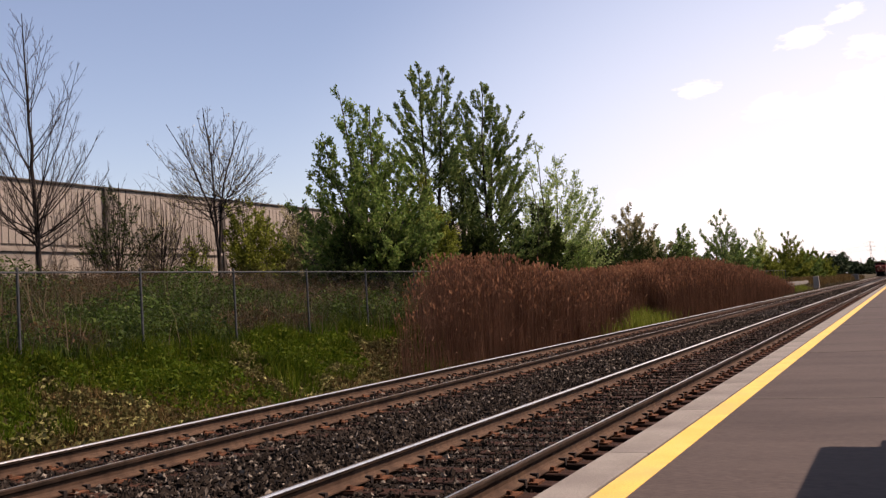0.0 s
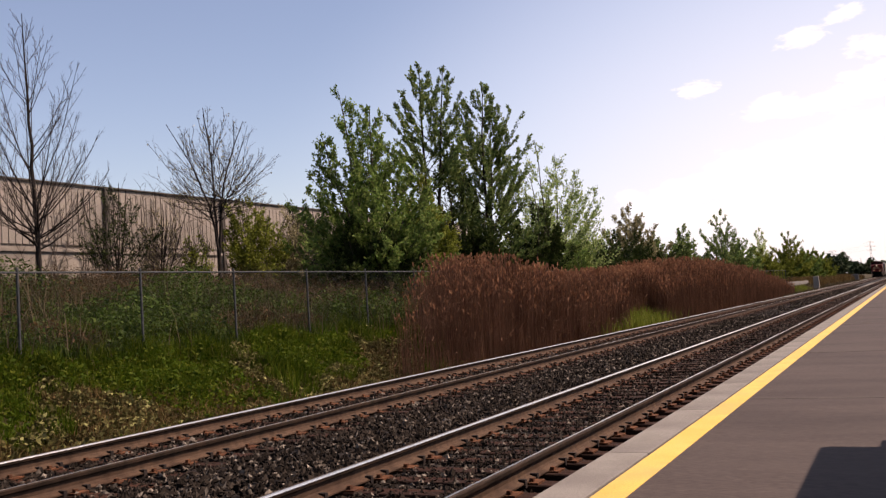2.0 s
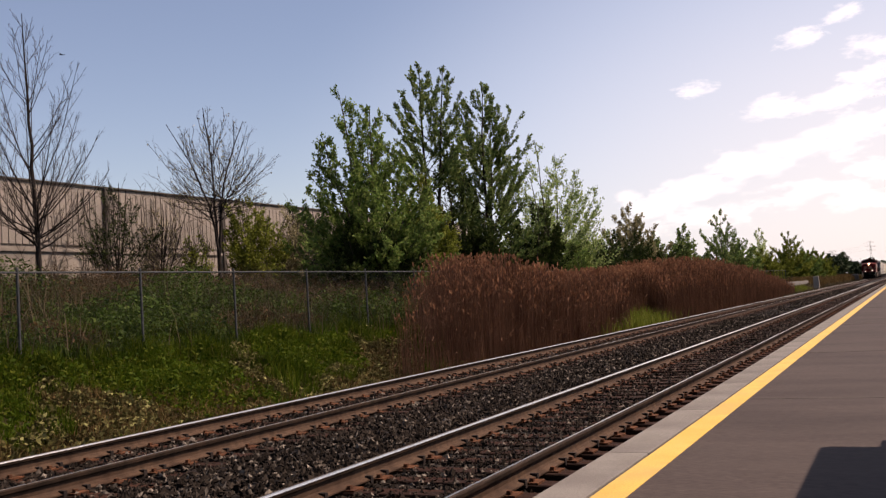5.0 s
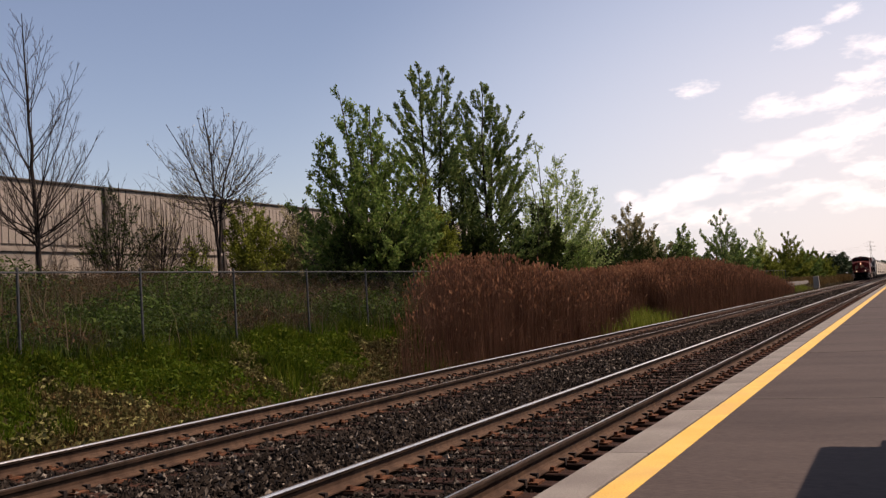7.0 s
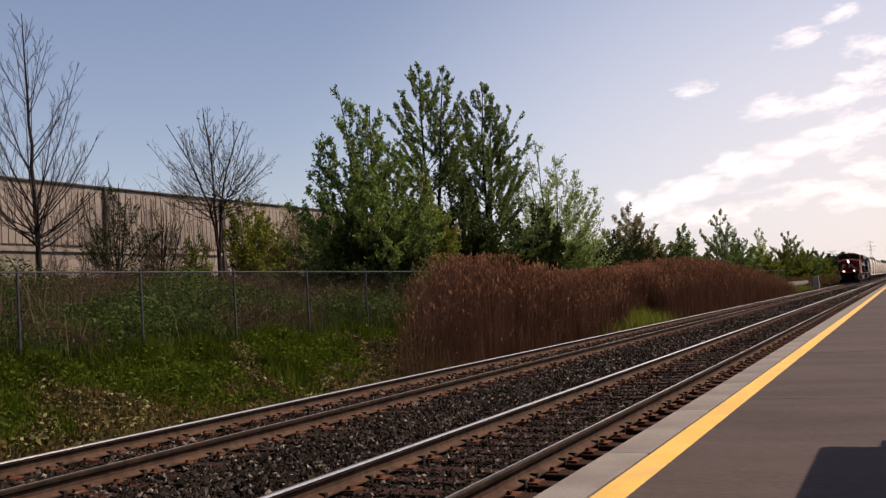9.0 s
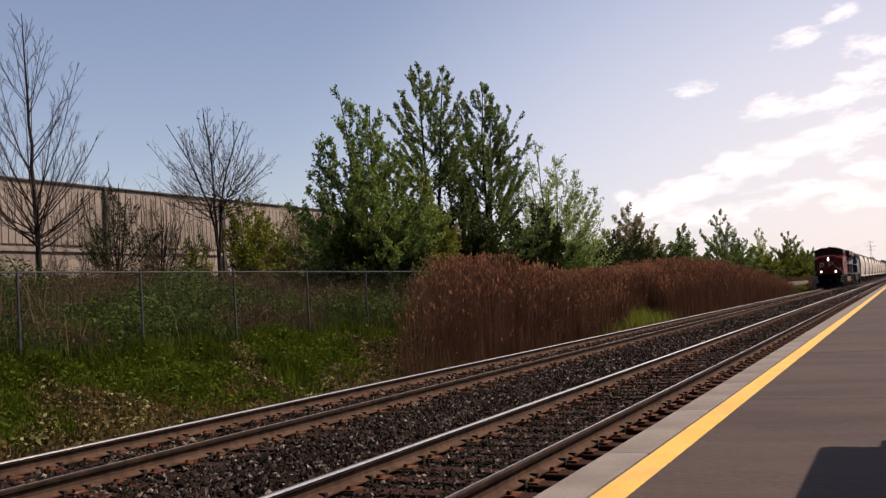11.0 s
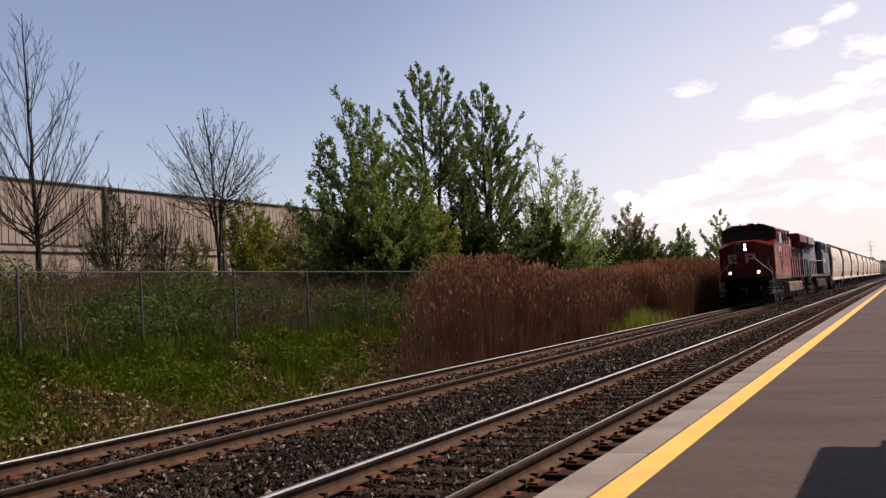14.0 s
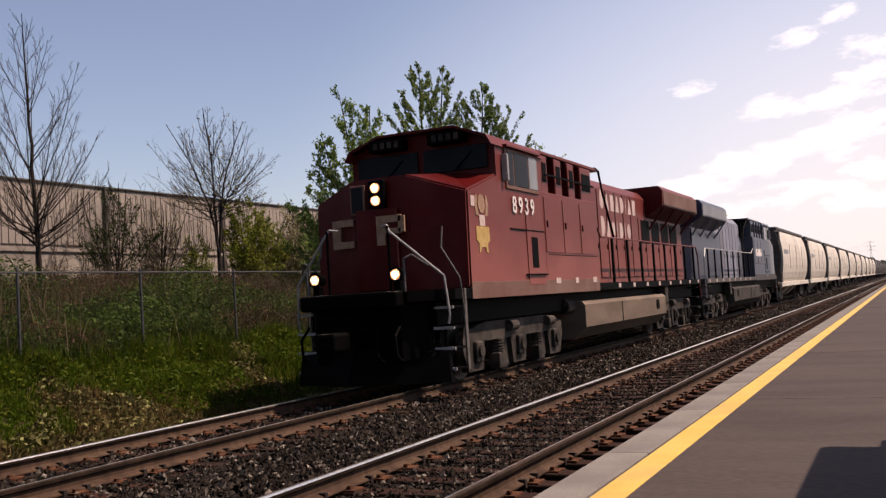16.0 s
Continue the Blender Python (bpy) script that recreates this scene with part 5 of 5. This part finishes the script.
        side_plate("sunshade", cab, paint, 3.05, 4.9, 4.2, 4.24, sx, 0.10)
        side_plate("mirror", cab, M_RAILING, 2.98, 3.06, 3.55, 4.05, sx, 0.12, 0.01)
        side_plate("cab_door", cab, paint, 4.05, 5.0, 1.62, 2.95, sx, 0.015)
        side_plate("louvre", cab, M_BLACK, 4.28, 4.62, 1.95, 2.55, sx, 0.022)
        side_plate("sill_band", L, lower, 1.30, 8.75, 1.415, 1.70, sx, 0.010)
        side_plate("door_sill", cab, M_BLACK, 3.9, 5.05, 1.80, 1.83, sx, 0.05)
        side_plate("rain_strip", cab, M_BLACK, 3.2, 5.05, 2.66, 2.69, sx, 0.02)
    # equipment cabinet behind the cab
    part("equipment_cabinet", boxed(-1.5, 1.5, 5.1, 8.85, 1.43, 3.52, bevel=0.02), paint, L)
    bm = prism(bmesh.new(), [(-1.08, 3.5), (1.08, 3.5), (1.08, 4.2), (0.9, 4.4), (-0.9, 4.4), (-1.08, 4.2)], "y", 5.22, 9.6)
    # Housing is blackened to stand for the shade between the ducts.
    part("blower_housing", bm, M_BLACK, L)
    for k, (y0, y1) in enumerate(((5.25, 5.7), (6.15, 6.62), (7.05, 7.52), (7.95, 8.8))):
        for sx in (-1, 1):
            bm = boxed(min(sx * 1.08, sx * 1.44), max(sx * 1.08, sx * 1.44), y0, y1, 3.5, 4.3, bevel=0.03)
            part("blower_duct", bm, paint, L)
            side_plate("grille", L, M_BLACK, y0 + 0.1, y1 - 0.1, 3.75, 4.15, sx * 1.44, 0.01)
    part("blower_roof", boxed(-1.42, 1.42, 5.2, 9.5, 4.32, 4.40, bevel=0.02), paint, L)
    for sx in (-1.5, 1.5):
        side_plate("cabinet_seam", L, M_BLACK, 5.3, 8.7, 2.215, 2.23, sx, 0.006, 0.001)
        for y in (5.12, 6.3, 7.5):
            side_plate("cabinet_door", L, paint, y + 0.03, y + 1.14, 2.27, 3.40, sx, 0.014)
            side_plate("latch", L, M_BLACK, y + 0.12, y + 0.17, 2.78, 2.92, sx + (0.014 if sx > 0 else -0.014), 0.02)
        side_plate("grab_rail", L, M_BLACK, 5.3, 8.7, 3.86, 3.90, sx, 0.03)
    # long hood
    hood = [(-0.95, 1.6), (0.95, 1.6), (0.95, 4.10), (0.78, 4.32), (-0.78, 4.32), (-0.95, 4.10)]
    part("hood", prism(bmesh.new(), hood, "y", 8.85, 21.0), hood_paint, L)
    for sx in (-0.95, 0.95):
        for k in range(14):
            y = 9.1 + 0.83 * k
            side_plate("hood_door", L, hood_paint, y + 0.04, y + 0.79, 1.75, 3.5 if y > 14.6 else 4.06, sx, 0.03, 0.01)
            side_plate("latch", L, M_BLACK, y + 0.68, y + 0.73, 2.5, 2.62, sx + (0.03 if sx > 0 else -0.03), 0.02)
        for k in range(4):
            side_plate("air_filter", L, M_BLACK, 15.2 + 1.3 * k, 16.2 + 1.3 * k, 2.75, 3.45, sx + (0.03 if sx > 0 else -0.03), 0.01)
    bm = boxed(-0.45, 0.45, 10.0, 11.0, 4.32, 4.46, bevel=0.03)
    part("exhaust_stack", bm, M_BLACK, L)
    for y in (12.3, 13.2):
        part("hood_hatch", boxed(-0.5, 0.5, y, y + 0.7, 4.32, 4.40, bevel=0.02), M_BLACK, L)
    # flared radiator cab
    rad = [(-0.95, 3.55), (0.95, 3.55), (1.5, 3.90), (1.52, 4.36), (1.4, 4.50), (-1.4, 4.50), (-1.52, 4.36), (-1.5, 3.90)]
    part("radiator", prism(bmesh.new(), rad, "y", 16.0, 21.3), paint, L)
    for sx in (-1.52, 1.52):
        side_plate("radiator_panel", L, lower if lead else M_GREY, 16.1, 21.2, 3.93, 4.34, sx - (0.005 if sx > 0 else -0.005), 0.014)
        for y in (16.3, 17.8, 19.3, 20.8):
            s = 1 if sx > 0 else -1
            part("radiator_brace", rod(bmesh.new(), (s * 0.97, y, 3.2), (s * 1.46, y, 3.85), 0.035, 5), hood_paint, L)
    # walkway railings
    for s in (-1, 1):
        for k in range(8):
            y = 10.3 + 1.45 * k
            # Black posts are widened to take in the shadow they throw on the hood.
            part("stanchion", boxed(min(s * 1.41, s * 1.46), max(s * 1.41, s * 1.46), y - 0.06, y + 0.06, 1.6, 2.72, bevel=0.008), M_BLACK, L)
            side_plate("deck_marker", L, M_LETTER, y + 0.12, y + 0.34, 1.46, 1.57, s * 1.5, 0.006, 0.001, "white reflective deck marker")
        part("roof_pipe", pipe(bmesh.new(), [(s * 1.40, 9.3, 4.40), (s * 1.42, 9.55, 4.34), (s * 1.30, 10.2, 3.9), (s * 1.30, 11.0, 2.75)], 0.03, 6), M_BLACK, L)
        part("handrail", pipe(bmesh.new(), [(s * 1.47, 8.9, 2.95), (s * 1.44, 9.3, 2.72), (s * 1.44, 20.9, 2.72), (s * 1.44, 21.2, 2.4), (s * 1.44, 21.25, 0.9)], 0.024, 6), M_RAILING if not lead else accent, L)
        # steps and grab rails at both ends
        for y0, d in ((0.95, -1), (20.6, 1)):
            for k in range(4):
                z = 0.30 + 0.33 * k
                st = part("step", boxed(min(s * 1.12, s * 1.5), max(s * 1.12, s * 1.5), y0 - 0.42, y0, z, z + 0.035, bevel=0.006), M_BLACK, L)
                part("step_edge", boxed(min(s * 1.12, s * 1.5), max(s * 1.12, s * 1.5), (y0 - 0.45) if d < 0 else y0, (y0 - 0.42) if d < 0 else y0 + 0.03, z - 0.005, z + 0.04), M_RAILING, st, "light step edge")
            for yy in (y0 - 0.46, y0 + 0.02):
                part("step_side", boxed(min(s * 1.10, s * 1.13), max(s * 1.10, s * 1.13), yy, yy + 0.03, 0.28, 1.43), M_BLACK, L)
        part("step_stringer", boxed(min(s * 1.47, s * 1.51), max(s * 1.47, s * 1.51), 0.96, 1.04, 0.27, 1.60, bevel=0.008), M_STRINGER, L, "dusty grey step stringer")
        part("grab_rail", pipe(bmesh.new(), [(s * 1.18, 0.95, 2.66), (s * 1.18, 0.86, 2.30), (s * 1.48, 0.88, 1.78), (s * 1.50, 0.93, 1.3), (s * 1.50, 0.95, 0.35)], 0.016, 6), M_STRINGER, L, "pale grab rail")
        part("front_handrail", pipe(bmesh.new(), [(s * 0.42, 0.25, 2.68), (s * 0.55, 0.18, 2.70), (s * 0.62, 0.15, 2.58), (s * 1.40, 0.45, 1.82), (s * 1.45, 0.48, 1.2), (s * 1.42, 0.48, 1.05)], 0.020, 8), M_RAILING, L, "pale front handrail")
        part("rail_stanchion", rod(bmesh.new(), (s * 0.58, 0.16, 1.6), (s * 0.58, 0.16, 2.68), 0.022, 6), M_BLACK, L)
        part("front_handrail", pipe(bmesh.new(), [(s * 0.90, 0.04, 1.6), (s * 0.90, 0.04, 2.12), (s * 1.02, 0.1, 2.18), (s * 1.2, 0.3, 2.0)], 0.018, 6), M_STRINGER, L)
    # fuel tank and gear beneath
    tank = [(-1.5, 0.62), (-1.2, 0.36), (1.2, 0.36), (1.5, 0.62), (1.5, 1.12), (1.42, 1.2), (-1.42, 1.2), (-1.5, 1.12)]
    ft = part("fuel_tank", prism(bmesh.new(), tank, "y", 7.5, 15.5), M_TANK if lead else M_GRIME, L, "dusty fuel tank")
    for sx in (-1.5, 1.5):
        side_plate("tank_seam", ft, M_BLACK, 10.6, 10.64, 0.62, 1.12, sx, 0.012)
        side_plate("tank_gauge", ft, M_BLACK, 14.3, 14.6, 0.8, 1.05, sx, 0.02)
        s = 1 if sx > 0 else -1
        part("air_reservoir", rod(bmesh.new(), (s * 1.15, 6.9, 1.12), (s * 1.15, 7.45, 1.12), 0.17, 14), M_GRIME, L)
        part("sand_pipe", pipe(bmesh.new(), [(s * 1.3, 1.5, 1.4), (s * 1.25, 1.35, 0.8), (s * 0.8, 1.3, 0.15)], 0.025, 6), M_GRIME, L)
        part("sand_box", boxed(min(s * 1.2, s * 1.46), max(s * 1.2, s * 1.46), 15.7, 16.1, 0.9, 1.42, bevel=0.03), M_GRIME, L)
    loco_truck(L, 4.15)
    loco_truck(L, 18.1)
    # horn and aerials on the roof
    bm = bmesh.new()
    for k in (-0.12, 0, 0.12):
        rod(bm, (k, 4.0, 4.70), (k, 3.65, 4.70), 0.025, 8, 0.06)
    box(bm, -0.16, 0.16, 4.0, 4.1, 4.61, 4.74)
    part("horn", bm, M_BLACK, L)
    for x, y in ((0.5, 3.4), (-0.5, 3.2), (0.2, 4.6)):
        part("aerial", rod(bmesh.new(), (x, y, 4.61), (x, y, 4.72), 0.035, 8), M_BLACK, L)
    # markings
    if lead:
        for s in (1, -1):
            turn = 90 if s > 0 else -90
            lettering("8939", 0.45, M_LETTER_PALE, L, pose(s * 1.522, 3.95, 3.12, 90, 0, turn), "road_number")
            disc = [(0.5 + 0.5 * math.cos(a * 0.5236), 0.5 + 0.5 * math.sin(a * 0.5236)) for a in range(12)]
            forms = {"disc": disc, "wedge": [(0, 0), (1, 0), (0.62, 1), (0.38, 1)], "block": [(0, 0), (1, 0), (1, 1), (0, 1)], "half": [(0, 0), (0.6, 0), (1, 0.3), (1, 0.7), (0.6, 1), (0, 1)], "bar": [(0.3, 0), (0.7, 0), (0.7, 1), (0.3, 1)]}
            for z, row in ((3.54, ("disc", "wedge", "block", "wedge", "half", "bar", "wedge", "block")), (2.82, ("half", "wedge", "disc", "bar", "half", "bar", "disc"))):
                y = 11.0
                for k, form in enumerate(row):
                    w, tall = (0.34, 0.54) if k == 0 else (0.14, 0.44) if form == "bar" else (0.34, 0.44)
                    part("name_shape", prism(bmesh.new(), [(y + a * w, z + b * tall) for a, b in forms[form]], "x", s * 0.982, s * 0.988), M_LETTER, L, "faded off-white painted shape")
                    y += w + 0.16
            for k, w in enumerate((0.3, 0.22, 0.3)):
                side_plate("stripe_bar", L, M_LETTER, 5.6 + 1.3 * k, 5.6 + 1.3 * k + w, 1.62, 1.74, s * 1.512, 0.006, 0.001)
            shield = [(1.62, 2.66), (2.18, 2.66), (2.19, 2.42), (2.08, 2.36), (2.10, 2.20), (2.02, 2.22), (1.98, 2.30), (1.82, 2.30), (1.78, 2.22), (1.70, 2.20), (1.72, 2.36), (1.61, 2.42)]
            part("crest_shield", prism(bmesh.new(), shield, "x", s * 1.5, s * 1.511), M_GOLD, L, "worn gold crest shield with ribbon ends")
            side_plate("crest_plate", L, M_LETTER, 1.78, 2.02, 2.67, 2.86, s * 1.5, 0.010, 0.001, "pale plate in the crest")
            ring = [(1.9 + 0.15 * math.cos(a * 0.5236), 3.06 + 0.17 * math.sin(a * 0.5236)) for a in range(12)]
            part("crest_wreath", prism(bmesh.new(), ring, "x", s * 1.5, s * 1.510), M_CREST_DULL, L, "faded tan crest wreath")
            for d in (-1, 1):
                spray = [(1.9 + d * 0.14, 2.84), (1.9 + d * 0.26, 2.86), (1.9 + d * 0.30, 3.05), (1.9 + d * 0.24, 3.22), (1.9 + d * 0.19, 3.20), (1.9 + d * 0.19, 3.02)]
                part("crest_spray", prism(bmesh.new(), spray, "x", s * 1.5, s * 1.511), M_CREST_DULL, L, "faded tan leaf spray")
            side_plate("name_bar", L, M_LETTER, 1.45, 1.62, 3.0, 3.18, s * 1.5, 0.01, 0.001)
        for x0, x1, z0, z1 in ((-0.98, -0.82, 2.42, 2.92), (-0.82, -0.5, 2.42, 2.54), (-0.82, -0.5, 2.80, 2.92), (-0.02, 0.14, 2.42, 2.92), (0.14, 0.46, 2.80, 2.92), (0.14, 0.46, 2.60, 2.70), (0.40, 0.52, 2.62, 2.90)):
            yf = 0.905 + max(0.0, abs(x0 + x1) / 2 - 0.55) * 0.37
            part("nose_bar", boxed(x0, x1, yf - 0.05, yf, z0, z1, bevel=0.004), M_CREST_DULL, nose, "dull pale emblem bar")
    else:
        for s in (1, -1):
            side_plate("name_bar", L, M_LETTER_PALE, 6.2, 8.2, 2.6, 2.95, s * 1.514, 0.006, 0.001, "off-white lettering bar")
            side_plate("colour_band", L, M_NAVY, 15.2, 20.95, 1.7, 3.5, s * 1.0, 0.006, 0.001, "navy hood panel")
    return L


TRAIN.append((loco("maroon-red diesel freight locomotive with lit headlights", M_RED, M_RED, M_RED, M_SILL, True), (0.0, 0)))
TRAIN.append((loco("dark blue and grey diesel locomotive, coupled facing backwards", M_NAVY, M_GREY, M_HOODGREY, M_HOPPER_DARK, False), (43.6, 180)))


def wagon_truck(w, y):
    t = empty("truck", pose(0, y, 0.46))
    t.parent = w
    for s in (-1, 1):
        side = [(-1.15, 0.1), (-0.6, 0.3), (0.6, 0.3), (1.15, 0.1), (1.1, -0.12), (0.75, -0.1), (0.3, -0.26), (-0.3, -0.26), (-0.75, -0.1), (-1.1, -0.12)]
        part("side_frame", prism(bmesh.new(), side, "x", s * 0.98, s * 1.14), M_GRIME, t)
    part("bolster", boxed(-1.1, 1.1, -0.2, 0.2, -0.05, 0.45, bevel=0.02), M_GRIME, t)
    return [wheelset(t, a, 0.457) for a in (-0.86, 0.86)]


def hopper(paint, label):
    w = empty("hopper_wagon")
    tagged(w, label, "wagon", "wagons of the train")
    side = []
    for k in range(9):
        a = radians(-62 + 124 * k / 8)
        side.append((1.02 + 0.56 * math.cos(a), 2.72 + 1.55 * math.sin(a) / math.sin(radians(62))))
    outline = [(1.30, 0.98)] + side + [(0.75, 4.44), (-0.75, 4.44)] + [(-x, z) for x, z in reversed(side)] + [(-1.30, 0.98)]
    body = part("body", prism(bmesh.new(), outline, "y", 1.3, 16.1), paint, w)
    # End posts, ladders and braces are dark to paint in the shade between wagons.
    for y in (1.3, 16.1):
        for s in (-1, 1):
            part("end_post", boxed(min(s * 1.25, s * 1.42), max(s * 1.25, s * 1.42), y - 0.12, y + 0.12, 1.0, 4.2, bevel=0.02), M_HOPPER_DARK, w)
    for y0, y1 in ((0.5, 1.3), (16.1, 16.9)):
        part("end_platform", boxed(-1.4, 1.4, y0, y1, 0.95, 1.1, bevel=0.01), M_RUST_DARK, w)
        ld = bmesh.new()
        for k in range(9):
            rod(ld, (1.1, (y0 + y1) / 2, 1.2 + 0.37 * k), (1.5, (y0 + y1) / 2, 1.2 + 0.37 * k), 0.016, 5)
        for x in (1.1, 1.5):
            rod(ld, (x, (y0 + y1) / 2, 1.1), (x, (y0 + y1) / 2, 4.2), 0.02, 5)
        part("ladder", ld, M_HOPPER_DARK, w)
        part("brace", boxed(-0.5, 0.5, y0 + 0.2, y1, 1.1, 2.6, bevel=0.02), M_HOPPER_DARK, w)
    for s in (-1, 1):
        part("side_sill", boxed(min(s * 1.28, s * 1.50), max(s * 1.28, s * 1.50), 0.5, 16.9, 0.95, 1.22, bevel=0.02), paint, w, "pale side sill")
        for k in range(1, 4):
            part("body_seam", boxed(min(s * 1.575, s * 1.588), max(s * 1.575, s * 1.588), 1.3 + 3.7 * k - 0.03, 1.3 + 3.7 * k + 0.03, 2.0, 3.5), M_HOPPER_DARK, w)
        part("name_bar", boxed(min(s * 1.58, s * 1.59), max(s * 1.58, s * 1.59), 2.0, 4.2, 2.9, 3.15), M_GREY, w, "faded grey lettering bar")
    # Sheets over both ends put the shade of the gap into their colour.
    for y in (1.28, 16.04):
        part("end_sheet", prism(bmesh.new(), [(x * 0.93, z) for x, z in outline], "y", y - 0.25 if y < 8 else y + 0.07, y + 0.01 if y < 8 else y + 0.33), M_HOPPER_DARK, w, "end sheet coloured dark for the shade between wagons")
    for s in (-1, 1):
        part("roof_eave", boxed(min(s * 0.74, s * 1.34), max(s * 0.74, s * 1.34), 1.0, 16.4, 4.30, 4.47, bevel=0.02), M_HOPPER_DARK, w, "dark strip along the roof edge")
    part("running_board", boxed(-0.35, 0.35, 0.9, 16.5, 4.54, 4.60), M_GALV, w)
    for y in (3.2, 6.0, 8.7, 11.4, 14.2):
        part("hatch", rod(bmesh.new(), (0.55, y, 4.43), (0.55, y, 4.52), 0.38, 14), paint, w)
        part("board_bracket", boxed(-0.5, 0.5, y - 0.03, y + 0.03, 4.44, 4.54), M_GALV, w)
    for y in (4.9, 8.7, 12.5):
        bm = bmesh.new()
        bmesh.ops.create_cone(bm, cap_ends=True, segments=4, radius1=0.55, radius2=1.7, depth=0.75, matrix=Matrix.Translation((0, y, 0.72)) @ pose(0, 0, 0, 0, 0, 45))
        part("discharge_hopper", bm, paint, w)
    for y in (0.1, 17.3):
        part("coupler", boxed(-0.14, 0.14, y - 0.45, y + 0.45, 0.74, 1.0, bevel=0.03), M_RUST_DARK, w)
    ws = wagon_truck(w, 2.6) + wagon_truck(w, 14.8)
    return w, ws


WAGON_WHEELS = []
first, ws = hopper(M_HOPPER, "pale grey cylindrical covered hopper wagon, dusty")
dark, ws2 = hopper(M_HOPPER_DARK, "dark weathered covered hopper wagon")
WAGON_WHEELS += [ws, ws2]
for k in range(19):
    src = first if k < 10 else dark
    ob = src if k in (0, 10) else copy_thing(src, Matrix())
    if ob is not src:
        WAGON_WHEELS.append([c for t in ob.children if t.name.startswith("truck") for c in t.children if c.name.startswith("wheelset")])
    TRAIN.append((ob, (44.9 + 18.0 * k, 0)))


# ---- birds ----
def bird(size):
    b = empty("bird")
    tagged(b, "small dark bird flying across the sky", "bird", "birds")
    bm = bmesh.new()
    bmesh.ops.create_uvsphere(bm, u_segments=10, v_segments=8, radius=1, matrix=Matrix.Diagonal((0.2 * size, 0.5 * size, 0.17 * size, 1)))
    bmesh.ops.create_uvsphere(bm, u_segments=8, v_segments=6, radius=0.13 * size, matrix=Matrix.Translation((0, 0.5 * size, 0.06 * size)))
    rod(bm, (0, 0.6 * size, 0.05 * size), (0, 0.72 * size, 0.03 * size), 0.03 * size, 5, 0.002)
    part("body", bm, M_FEATHER, b)
    part("tail", prism(bmesh.new(), [(-0.06 * size, -0.4 * size), (0.06 * size, -0.4 * size), (0.16 * size, -0.85 * size), (-0.16 * size, -0.85 * size)], "z", -0.01, 0.01), M_FEATHER, b)
    wings = []
    for s in (-1, 1):
        o = [(0, 0.28), (s * 0.45, 0.34), (s * 1.05, 0.02), (s * 0.95, -0.08), (s * 0.5, -0.12), (0, -0.22)]
        w = part("wing", prism(bmesh.new(), [(x * size, y * size) for x, y in o], "z", -0.012 * size, 0.012 * size), M_FEATHER, b)
        w.location = (s * 0.12 * size, 0.05 * size, 0.06 * size)
        wings.append((w, s))
    return b, wings


BIRD_ONE, WINGS_ONE = bird(0.19)
BIRD_TWO, WINGS_TWO = bird(0.22)


# ---- what moves ----
SPEED = 20.79


def train_y(t):
    s = 16.0 - t
    return 13.57 + SPEED * s - 0.0054 * s * s


def spin(ob, r, sign):
    """A rolling wheelset, keyed in its truck's space."""
    at = ob.location.copy()
    walk(ob, [(k / 30, Matrix.Translation(at) @ Matrix.Rotation(sign * (train_y(k / 30) - train_y(0)) / r, 4, "X")) for k in range(481)])


def flap(wings, start, end):
    for w, s in wings:
        at = w.location.copy()
        rows = [(0.0, Matrix.Translation(at))]
        t, k = start, 0
        while t < end:
            rows.append((t, Matrix.Translation(at) @ Matrix.Rotation(radians((-38 if k % 2 else 30) * s), 4, "Y")))
            t, k = t + 1 / 15, k + 1
        rows.append((16.0, Matrix.Translation(at)))
        walk(w, rows)


def heading(p, v):
    v = Vector(v)
    return Matrix.Translation(p) @ v.to_track_quat("Y", "Z").to_matrix().to_4x4()


def motions():
    for ob, (ahead, turn) in TRAIN:
        walk(ob, [(t, pose(TRACK_FAR, train_y(t) + ahead, 0, 0, 0, turn)) for t in (0.0, 4.0, 8.0, 12.0, 16.0)])
    for k, w in enumerate(WHEELS):
        spin(w, WHEEL_R, 1 if k < 6 else -1)
    for w in WAGON_WHEELS[0]:
        spin(w, 0.457, 1)
    for others in WAGON_WHEELS[1:]:
        for a, b in zip(WAGON_WHEELS[0], others):
            b.rotation_mode = "QUATERNION"
            keys = b.animation_data_create()
            keys.action = a.animation_data.action
            keys.action_slot = a.animation_data.action_slot
    right = Vector((0.9, 0.43, -0.06))
    for c, m in CLOUDS:
        walk(c, [(0.0, m), (16.0, Matrix.Translation(right * -16) @ m)])
    up = (0.9, 0.2, 0.55)
    walk(BIRD_ONE, [(0.0, heading((-12.6, 16.2, 0.0), up)), (1.2, heading((-12.5, 16.25, 0.4), up)), (1.4, heading((-11.23, 16.67, 4.3), up)), (1.5, heading((-10.55, 16.88, 6.25), up)),
                    (1.7, heading((-9.2, 17.4, 10.2), up)), (16.0, heading((90, 54, 290), up))])
    v = (-18.24, -8.77, 1.08)
    walk(BIRD_TWO, [(t, heading((-2.35 + v[0] * (t - 2.6), 64.65 + v[1] * (t - 2.6), 15.42 + v[2] * (t - 2.6)), v)) for t in (0.0, 2.6, 4.0, 8.0, 16.0)])
    flap(WINGS_ONE, 1.2, 2.2)
    flap(WINGS_TWO, 2.3, 6.0)


motions()
